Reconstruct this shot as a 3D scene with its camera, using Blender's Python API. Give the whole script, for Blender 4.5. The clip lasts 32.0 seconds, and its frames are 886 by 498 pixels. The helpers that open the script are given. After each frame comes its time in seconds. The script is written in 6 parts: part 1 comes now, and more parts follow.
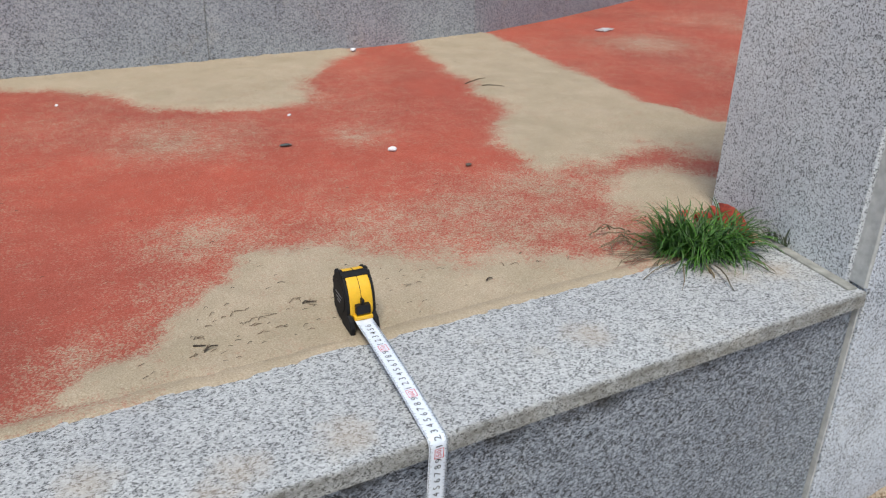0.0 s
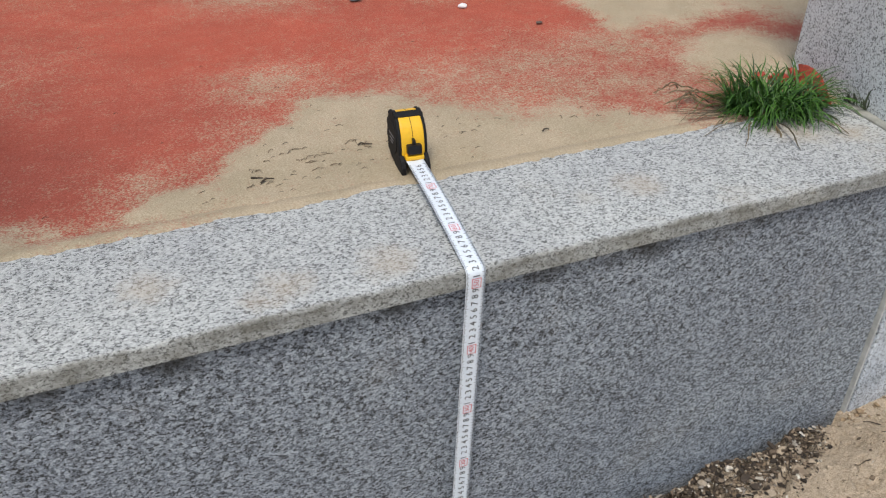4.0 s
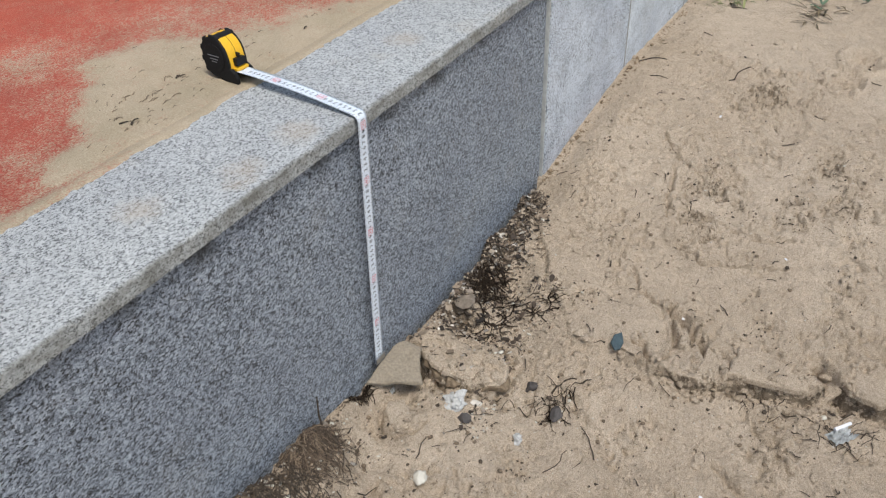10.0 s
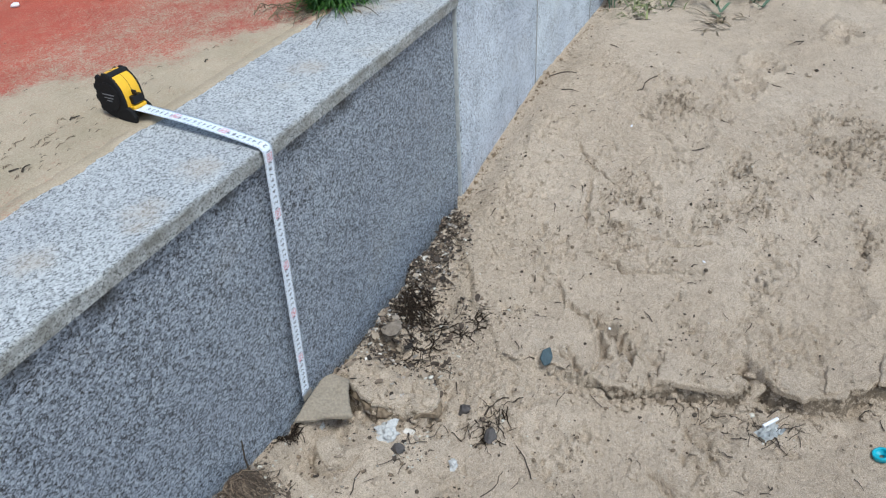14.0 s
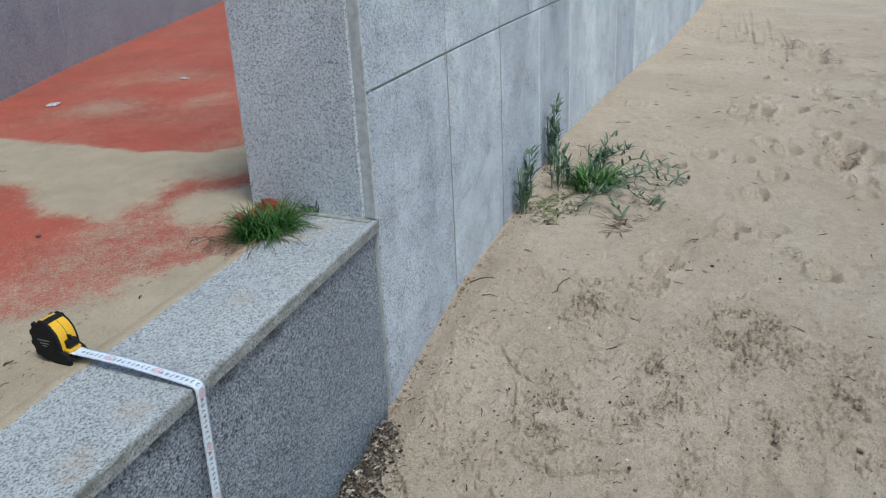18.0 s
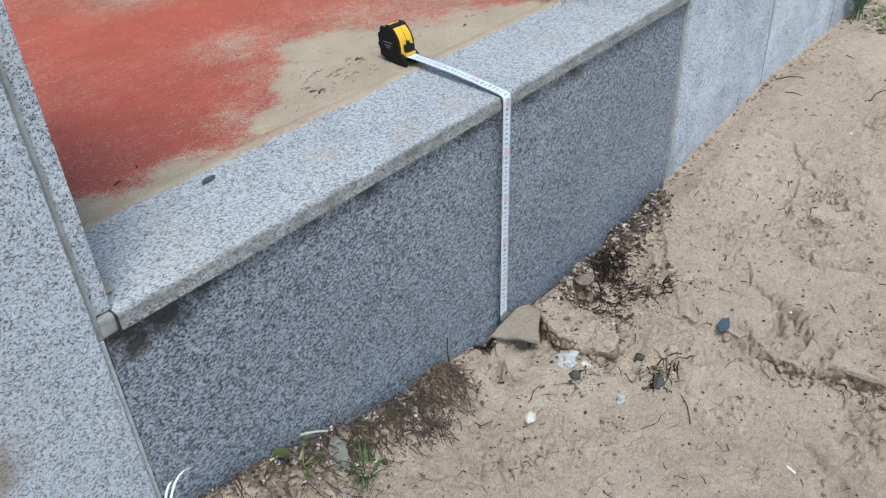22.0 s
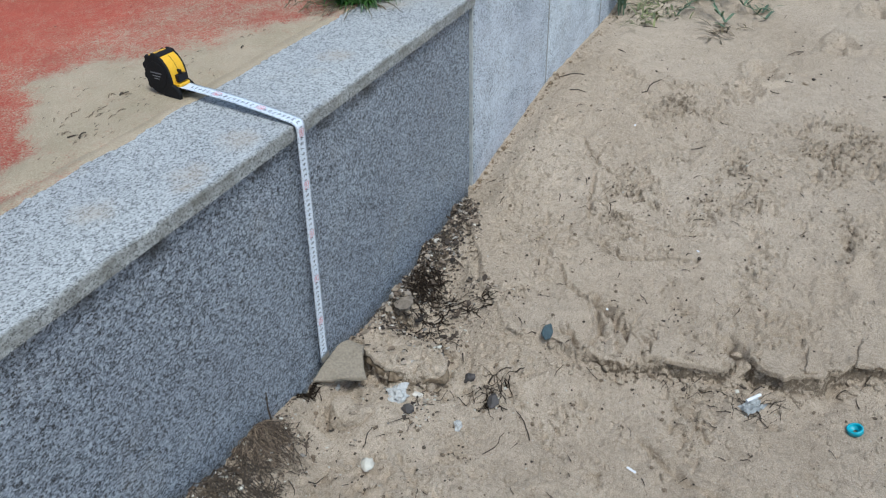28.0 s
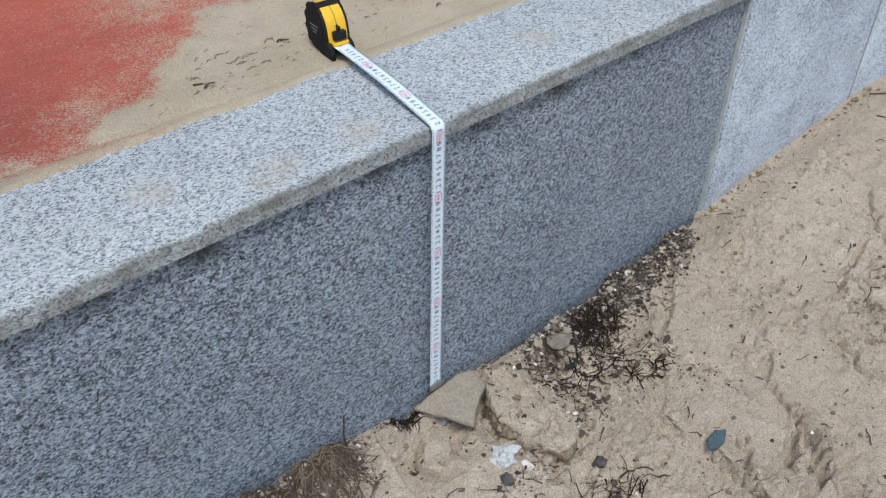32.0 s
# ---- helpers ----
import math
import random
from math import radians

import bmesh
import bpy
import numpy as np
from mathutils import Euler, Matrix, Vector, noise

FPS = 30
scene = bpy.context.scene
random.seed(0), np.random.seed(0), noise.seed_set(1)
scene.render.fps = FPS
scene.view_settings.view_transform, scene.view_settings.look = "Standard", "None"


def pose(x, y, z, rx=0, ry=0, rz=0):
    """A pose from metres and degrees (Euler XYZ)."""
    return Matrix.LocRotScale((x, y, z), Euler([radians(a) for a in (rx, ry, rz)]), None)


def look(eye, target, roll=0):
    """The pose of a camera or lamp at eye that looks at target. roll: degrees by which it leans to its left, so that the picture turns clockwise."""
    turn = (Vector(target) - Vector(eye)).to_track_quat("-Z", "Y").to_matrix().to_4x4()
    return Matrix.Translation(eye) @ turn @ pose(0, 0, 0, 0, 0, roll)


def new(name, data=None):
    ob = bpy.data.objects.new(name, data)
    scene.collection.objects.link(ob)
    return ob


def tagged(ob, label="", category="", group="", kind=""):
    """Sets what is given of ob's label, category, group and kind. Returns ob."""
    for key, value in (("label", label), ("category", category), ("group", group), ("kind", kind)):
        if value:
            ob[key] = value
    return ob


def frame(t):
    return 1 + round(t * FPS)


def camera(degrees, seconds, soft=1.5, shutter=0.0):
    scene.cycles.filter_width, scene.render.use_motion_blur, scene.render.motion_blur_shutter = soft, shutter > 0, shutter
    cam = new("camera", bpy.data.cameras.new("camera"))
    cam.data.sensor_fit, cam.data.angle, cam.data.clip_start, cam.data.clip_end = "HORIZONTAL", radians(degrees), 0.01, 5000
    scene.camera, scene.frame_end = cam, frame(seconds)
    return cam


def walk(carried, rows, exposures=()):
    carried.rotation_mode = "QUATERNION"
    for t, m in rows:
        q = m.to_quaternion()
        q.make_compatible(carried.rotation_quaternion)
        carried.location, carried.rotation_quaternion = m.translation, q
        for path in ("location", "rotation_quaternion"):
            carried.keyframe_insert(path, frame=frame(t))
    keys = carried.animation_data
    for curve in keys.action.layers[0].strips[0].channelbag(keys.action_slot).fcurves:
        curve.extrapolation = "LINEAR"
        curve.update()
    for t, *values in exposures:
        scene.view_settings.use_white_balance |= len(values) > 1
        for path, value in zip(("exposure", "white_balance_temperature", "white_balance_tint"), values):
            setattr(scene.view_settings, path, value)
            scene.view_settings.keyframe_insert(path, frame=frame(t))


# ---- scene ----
# ---- camera and its path ----
cam = camera(57.4, 32.0, soft=1.2)
PATH = [
    (0, (-0.376, -0.64, 1.094), (0.534, 0.927, 0.249), 1.5),
    (0.5, (-0.383, -0.667, 1.081), (0.468, 0.926, 0.222), 1.9),
    (1, (-0.393, -0.689, 1.076), (0.405, 0.88, 0.127), 2.4),
    (1.5, (-0.382, -0.707, 1.082), (0.379, 0.837, 0.063), 2.4),
    (2, (-0.356, -0.707, 1.069), (0.391, 0.831, 0.031), 1.9),
    (2.5, (-0.352, -0.719, 1.073), (0.366, 0.808, -0.002), 0.9),
    (4.5, (-0.349, -0.692, 1.038), (0.304, 0.849, -0.057), 0.6),
    (5, (-0.339, -0.69, 1.039), (0.291, 0.833, -0.094), 0.4),
    (5.5, (-0.34, -0.698, 1.035), (0.283, 0.813, -0.118), 0.5),
    (6, (-0.335, -0.692, 1.035), (0.327, 0.795, -0.126), 0.4),
    (6.5, (-0.306, -0.701, 1.033), (0.41, 0.752, -0.139), -1.1),
    (7, (-0.374, -0.666, 1.019), (0.485, 0.674, -0.193), -2.0),
    (7.5, (-0.54, -0.646, 1.044), (0.387, 0.636, -0.179), -3.0),
    (8, (-0.617, -0.713, 1.047), (0.351, 0.523, -0.191), -2.5),
    (8.5, (-0.724, -0.769, 1.056), (0.351, 0.394, -0.166), -1.3),
    (9, (-0.84, -0.706, 1.054), (0.354, 0.356, -0.15), -1.8),
    (9.5, (-0.92, -0.673, 1.07), (0.425, 0.204, -0.122), -1.1),
    (10, (-0.927, -0.694, 1.082), (0.464, 0.134, -0.093), -2.1),
    (10.5, (-0.936, -0.694, 1.08), (0.474, 0.126, -0.077), -2.0),
    (11, (-0.928, -0.685, 1.078), (0.491, 0.137, -0.066), -2.4),
    (11.5, (-0.928, -0.678, 1.08), (0.502, 0.143, -0.053), -2.9),
    (12, (-0.927, -0.682, 1.081), (0.504, 0.133, -0.053), -2.7),
    (12.5, (-0.928, -0.687, 1.078), (0.509, 0.109, -0.062), -2.4),
    (13, (-0.931, -0.688, 1.078), (0.501, 0.1, -0.074), -2.6),
    (13.5, (-0.917, -0.686, 1.07), (0.526, 0.096, -0.072), -3.1),
    (14, (-0.896, -0.706, 1.073), (0.596, -0.012, -0.064), -2.9),
    (14.5, (-0.873, -0.719, 1.083), (0.668, -0.152, -0.059), -2.1),
    (16.5, (-0.936, -0.727, 1.138), (0.746, -0.11, 0.249), -3.0),
    (17, (-0.926, -0.733, 1.157), (0.759, -0.108, 0.28), -3.2),
    (17.5, (-0.918, -0.743, 1.175), (0.816, -0.122, 0.395), -3.2),
    (18, (-0.932, -0.743, 1.174), (0.823, -0.142, 0.427), -3.0),
    (18.5, (-0.94, -0.732, 1.134), (0.768, -0.087, 0.318), -1.6),
    (19, (-0.977, -0.698, 1.108), (0.522, 0.177, 0.115), -0.1),
    (19.5, (-1.002, -0.682, 1.081), (0.337, 0.298, -0.034), 0.4),
    (20, (-1.03, -0.681, 1.073), (0.245, 0.336, -0.085), 1.0),
    (20.5, (-1.07, -0.754, 1.073), (0.174, 0.303, -0.083), 0.5),
    (21, (-1.097, -0.794, 1.099), (0.133, 0.289, -0.046), -0.4),
    (21.5, (-1.113, -0.817, 1.095), (0.116, 0.285, -0.034), -1.8),
    (22, (-1.123, -0.831, 1.112), (0.113, 0.28, -0.001), -3.5),
    (22.5, (-1.138, -0.798, 1.123), (0.14, 0.327, 0.074), -4.9),
    (23, (-1.194, -0.764, 1.124), (0.142, 0.321, 0.105), -6.0),
    (23.5, (-1.237, -0.736, 1.11), (0.143, 0.274, 0.073), -5.4),
    (24, (-1.242, -0.722, 1.119), (0.182, 0.235, 0.09), -4.4),
    (24.5, (-1.228, -0.727, 1.124), (0.222, 0.192, 0.098), -3.9),
    (25, (-1.207, -0.728, 1.126), (0.286, 0.129, 0.109), -3.4),
    (25.5, (-1.159, -0.743, 1.118), (0.347, 0.102, 0.109), -3.8),
    (26, (-1.161, -0.754, 1.129), (0.388, 0.017, 0.126), -3.6),
    (26.5, (-1.185, -0.757, 1.114), (0.355, -0.041, 0.058), -3.2),
    (28.5, (-0.902, -0.743, 1.092), (0.584, -0.032, -0.042), -0.9),
    (29, (-0.765, -0.667, 1.09), (0.701, 0.058, -0.061), 0.1),
    (29.5, (-0.683, -0.664, 1.094), (0.669, 0.24, -0.071), 1.4),
    (30, (-0.621, -0.71, 1.096), (0.568, 0.385, -0.083), 0.9),
    (30.5, (-0.613, -0.73, 1.094), (0.494, 0.429, -0.103), 1.2),
    (31, (-0.62, -0.729, 1.074), (0.44, 0.455, -0.14), 1.1),
    (31.5, (-0.611, -0.722, 1.071), (0.416, 0.461, -0.173), 0.2),
    (32, (-0.613, -0.727, 1.066), (0.392, 0.458, -0.193), -0.7),
]
walk(cam, [(t, look(eye, target, roll)) for t, eye, target, roll in PATH], [(0.0, 0.6, 6850, 7), (2.0, 0.55, 6900, 7), (5.0, 0.55, 7150, 7), (7.0, 0.52, 7150, 7), (9.0, 0.55, 6900, 7), (10.0, 0.6, 6850, 7), (11.5, 0.68, 6150, 4), (14.5, 0.7, 6100, 3), (16.5, 0.58, 6100, 2), (17.0, 0.55, 6100, 2), (18.0, 0.33, 6100, 1), (19.0, 0.2, 6150, 3), (20.0, 0.58, 6100, 3), (21.5, 0.7, 6150, 4), (24.0, 0.72, 6150, 4), (26.0, 0.62, 6200, 4), (28.5, 0.5, 6000, 2), (31.0, 0.48, 6050, 3), (32.0, 0.6, 6150, 4)])

# ---- world, sun, exposure ----
world = bpy.data.worlds.new("overcast_sky")
scene.world = world
world.use_nodes = True
wn = world.node_tree.nodes
sky = wn.new("ShaderNodeTexSky")
sky.sky_type = "NISHITA"
sky.sun_disc = False
sky.sun_elevation, sky.sun_rotation = radians(64.3), radians(217)
sky.air_density, sky.dust_density, sky.ozone_density = 1.0, 2.0, 1.0
wn["Background"].inputs["Strength"].default_value = 0.111
world.node_tree.links.new(sky.outputs["Color"], wn["Background"].inputs["Color"])
lamp = bpy.data.lights.new("sun", "SUN")
lamp.energy, lamp.angle, lamp.color = 1.78, radians(20), (1.0, 0.99, 0.98)
sun = new("sun", lamp)
sun.matrix_world = look((-1.5, -2.0, 5.2), (0.0, 0.0, 0))


# ---- materials ----
def nodes_of(name):
    m = bpy.data.materials.new(name)
    m.use_nodes = True
    t = m.node_tree
    return m, t, t.nodes["Principled BSDF"]


def n_of(t, kind, **ins):
    n = t.nodes.new(kind)
    for k, v in ins.items():
        n.inputs[k.replace("_", " ")].default_value = v
    return n


def coords(t, scale=(1, 1, 1)):
    c = t.nodes.new("ShaderNodeNewGeometry")
    m = t.nodes.new("ShaderNodeMapping")
    m.inputs["Scale"].default_value = scale
    t.links.new(c.outputs["Position"], m.inputs["Vector"])
    return m.outputs["Vector"]


def tex_noise(t, vec, scale, detail=3.0, rough=0.55):
    n = n_of(t, "ShaderNodeTexNoise", Scale=scale, Detail=detail, Roughness=rough)
    t.links.new(vec, n.inputs["Vector"])
    return n.outputs["Fac"]


def ramp(t, fac, stops):
    n = t.nodes.new("ShaderNodeValToRGB")
    e = n.color_ramp.elements
    while len(e) < len(stops):
        e.new(0.5)
    for el, (p, c) in zip(e, stops):
        el.position, el.color = p, (*c, 1) if len(c) == 3 else c
    t.links.new(fac, n.inputs["Fac"])
    return n.outputs["Color"]


def grey(v, blue=0.0):
    return (v * (0.97 - blue * 0.5), v, v * (1 + blue))


def link_or_set(t, sock, v):
    if isinstance(v, bpy.types.NodeSocket):
        t.links.new(v, sock)
    elif isinstance(v, (int, float)):
        sock.default_value = v
    else:
        sock.default_value = (*v, 1)


def mix(t, fac, a, b, mode="MIX"):
    n = t.nodes.new("ShaderNodeMix")
    n.data_type, n.blend_type = "RGBA", mode
    link_or_set(t, n.inputs[0], fac)
    link_or_set(t, n.inputs[6], a)
    link_or_set(t, n.inputs[7], b)
    return n.outputs[2]


def relief(t, bsdf, height, strength, distance):
    b = n_of(t, "ShaderNodeBump", Strength=strength, Distance=distance)
    t.links.new(height, b.inputs["Height"])
    t.links.new(b.outputs["Normal"], bsdf.inputs["Normal"])


def plain(name, colour, rough=0.6, metal=0.0, grain=0.0, size=60.0, spec=0.5):
    m, t, b = nodes_of(name)
    v = coords(t)
    n = tex_noise(t, v, size, 4.0)
    lo = tuple(c * (1 - grain) for c in colour)
    hi = tuple(min(1.0, c * (1 + grain)) for c in colour)
    t.links.new(ramp(t, n, [(0.3, lo), (0.7, hi)]), b.inputs["Base Color"])
    b.inputs["Roughness"].default_value, b.inputs["Metallic"].default_value = rough, metal
    b.inputs["Specular IOR Level"].default_value = spec
    return m


def spots_at(t, vec, places, wobble=0.02):
    """A mask of 0 to 1 round the given places (x, y, z, radius), with a ragged rim."""
    n = n_of(t, "ShaderNodeTexNoise", Scale=45.0, Detail=4.0, Roughness=0.7)
    t.links.new(vec, n.inputs["Vector"])
    total = None
    for x, y, z, r in places:
        d = t.nodes.new("ShaderNodeVectorMath")
        d.operation = "DISTANCE"
        t.links.new(vec, d.inputs[0])
        d.inputs[1].default_value = (x, y, z)
        w = n_of(t, "ShaderNodeMath")
        w.operation = "MULTIPLY_ADD"
        t.links.new(n.outputs["Fac"], w.inputs[0])
        w.inputs[1].default_value = wobble * 2.5
        t.links.new(d.outputs["Value"], w.inputs[2])
        k = n_of(t, "ShaderNodeMapRange")
        k.inputs[1].default_value, k.inputs[2].default_value = r + wobble * 1.6, r * 0.5 + wobble
        t.links.new(w.outputs[0], k.inputs[0])
        if total is None:
            total = k.outputs[0]
        else:
            a = n_of(t, "ShaderNodeMath")
            a.operation = "MAXIMUM"
            t.links.new(total, a.inputs[0])
            t.links.new(k.outputs[0], a.inputs[1])
            total = a.outputs[0]
    return total


def granite(name, base, dark, light, speck=0.12, crisp=0.5, stain=(0.42, 0.36, 0.27), stains=0.25, rough=0.62, cell_size=400.0, marks=(), mark_colour=(0.4, 0.33, 0.25), mark_part=0.42, stretch=1.0, lip=None, vary=0.0, patchy=0.0):
    """Flamed granite: two sizes of crystals, dark mica flecks of a few millimetres, pale grains, broad dirt.
    speck: share of dark flecks; crisp: how sharply they stand out; patchy: how unevenly they are strewn."""
    m, t, b = nodes_of(name)
    v = coords(t)
    g = coords(t, (stretch, 1, 1))
    wob = n_of(t, "ShaderNodeTexNoise", Scale=cell_size * 0.9, Detail=2.0)
    t.links.new(g, wob.inputs["Vector"])
    bent = t.nodes.new("ShaderNodeVectorMath")
    bent.operation = "MULTIPLY_ADD"
    t.links.new(wob.outputs["Color"], bent.inputs[0])
    bent.inputs[1].default_value = (0.7 / cell_size,) * 3
    t.links.new(g, bent.inputs[2])
    total = None
    for size, weight in ((cell_size * 0.8, 0.62), (cell_size * 1.9, 0.38)):
        cell = n_of(t, "ShaderNodeTexVoronoi", Scale=size, Randomness=1.0)
        t.links.new(bent.outputs[0], cell.inputs["Vector"])
        sep = t.nodes.new("ShaderNodeSeparateColor")
        t.links.new(cell.outputs["Color"], sep.inputs["Color"])
        w = n_of(t, "ShaderNodeMath")
        w.operation = "MULTIPLY_ADD"
        t.links.new(sep.outputs["Red"], w.inputs[0])
        w.inputs[1].default_value = weight
        if total is None:
            w.inputs[2].default_value = -0.20 - 0.25 * patchy
        else:
            t.links.new(total, w.inputs[2])
        total = w.outputs[0]
    for size, weight in ((cell_size * 0.3, 0.4), (9.0, 0.5 * patchy)):
        w = n_of(t, "ShaderNodeMath")
        w.operation = "MULTIPLY_ADD"
        t.links.new(tex_noise(t, g, size, 3.0, 0.6), w.inputs[0])
        w.inputs[1].default_value = weight
        t.links.new(total, w.inputs[2])
        total = w.outputs[0]
    mid = tuple(0.55 * x + 0.45 * y for x, y in zip(base, dark))
    step = 0.30 * (1 - crisp)
    grain = ramp(t, total, [(speck + 0.02, dark), (speck + 0.07 + 0.4 * step, mid), (speck + 0.12 + step, base), (0.92, light)])
    broad = tex_noise(t, v, 2.3, 5.0, 0.62)
    tone = ramp(t, broad, [(0.3, (0.86, 0.86, 0.88)), (0.7, (1.1, 1.1, 1.08))])
    col = mix(t, 1.0, grain, tone, "MULTIPLY")
    spots = ramp(t, tex_noise(t, v, 5.5, 4.0, 0.7), [(0.56, (0, 0, 0)), (0.72, (stains, stains, stains))])
    col = mix(t, spots, col, stain)
    if marks:
        part_of = n_of(t, "ShaderNodeMath")
        part_of.operation = "MULTIPLY"
        t.links.new(spots_at(t, v, marks, 0.03), part_of.inputs[0])
        part_of.inputs[1].default_value = mark_part
        col = mix(t, part_of.outputs[0], col, mark_colour)
    if vary:
        each = t.nodes.new("ShaderNodeObjectInfo")
        tone = ramp(t, each.outputs["Random"], [(0.0, (1 - vary, 1 - vary, 1 - 0.85 * vary)), (0.6, (1.0, 1.0, 1.0)), (1.0, (1.06, 1.06, 1.04))])
        col = mix(t, 1.0, col, tone, "MULTIPLY")
        wet = ramp(t, tex_noise(t, coords(t, (1, 1, 0.35)), 3.4, 5.0, 0.65), [(0.38, (0.86, 0.87, 0.89)), (0.6, (1.04, 1.04, 1.04))])
        col = mix(t, 1.0, col, wet, "MULTIPLY")
    if lip:
        # dirt that has settled on the rough front edge
        where = t.nodes.new("ShaderNodeSeparateXYZ")
        t.links.new(v, where.inputs[0])
        front = n_of(t, "ShaderNodeMapRange")
        front.inputs[1].default_value, front.inputs[2].default_value = 0.004, -0.001
        t.links.new(where.outputs[1], front.inputs[0])
        dirt = ramp(t, tex_noise(t, coords(t, (0.5, 1, 1)), 34.0, 5.0, 0.7), [(0.34, (0.1, 0.1, 0.1)), (0.66, (0.8, 0.8, 0.8))])
        much = n_of(t, "ShaderNodeMath")
        much.operation = "MULTIPLY"
        t.links.new(front.outputs[0], much.inputs[0])
        t.links.new(dirt, much.inputs[1])
        col = mix(t, much.outputs[0], col, lip)
    t.links.new(col, b.inputs["Base Color"])
    b.inputs["Roughness"].default_value = rough
    relief(t, b, total, 0.3, 0.0015)
    return m


GRANITE_TOP = granite("granite_coping", grey(0.37, 0.01), grey(0.075, 0.03), grey(0.58, 0.0), 0.17, 0.6, stains=0.3, stretch=0.85, cell_size=520.0, lip=(0.115, 0.11, 0.09),
                      marks=[(-0.095, 0.05, 0.515, 0.035), (-0.218, 0.05, 0.515, 0.03), (-0.25, 0.03, 0.515, 0.02), (0.29, 0.10, 0.515, 0.035),
                             (-0.36, 0.10, 0.515, 0.03), (0.62, 0.16, 0.515, 0.05), (0.70, 0.12, 0.515, 0.03), (-0.79, 0.13, 0.515, 0.02)])
GRANITE_FACE = granite("granite_wet_face", grey(0.195, 0.18), grey(0.020, 0.10), grey(0.50, 0.12), 0.18, 0.5, stains=0.1, rough=0.6, stretch=0.78, cell_size=470.0,
                       marks=[(-0.792, 0.012, 0.478, 0.045), (-0.762, 0.012, 0.482, 0.035), (-0.735, 0.012, 0.472, 0.046), (-0.786, 0.012, 0.455, 0.03), (-0.68, 0.012, 0.486, 0.035), (-0.48, 0.012, 0.488, 0.022), (-0.35, 0.012, 0.488, 0.03), (-0.1, 0.012, 0.49, 0.03), (0.1, 0.012, 0.49, 0.028), (0.25, 0.012, 0.488, 0.034), (0.45, 0.012, 0.49, 0.026)], mark_colour=(0.022, 0.022, 0.02), mark_part=0.92)
GRANITE_WALL = granite("granite_pale_panel", grey(0.65, 0.10), grey(0.11, 0.08), grey(0.80, 0.05), 0.21, 0.6, stains=0.2, vary=0.2, patchy=1.0, cell_size=520.0)
GRANITE_PILLAR = granite("granite_corner_slab", grey(0.54, 0.04), grey(0.07, 0.05), grey(0.70, 0.03), 0.19, 0.7, stains=0.2, patchy=0.3, cell_size=520.0)
GRANITE_WEST = granite("granite_panel", grey(0.44, 0.10), grey(0.07, 0.06), grey(0.66, 0.06), 0.16, 0.5, stains=0.25, patchy=0.3, cell_size=580.0,
                       marks=[(-0.985, 0.0, 0.405, 0.03), (-1.0, 0.0, 0.39, 0.03)], mark_colour=(0.2, 0.15, 0.1), mark_part=0.7)
GRANITE_BACK = granite("granite_back_wall", grey(0.33, 0.12), grey(0.10, 0.08), grey(0.50, 0.06), 0.14, 0.4, stains=0.25, cell_size=330.0, patchy=0.4)


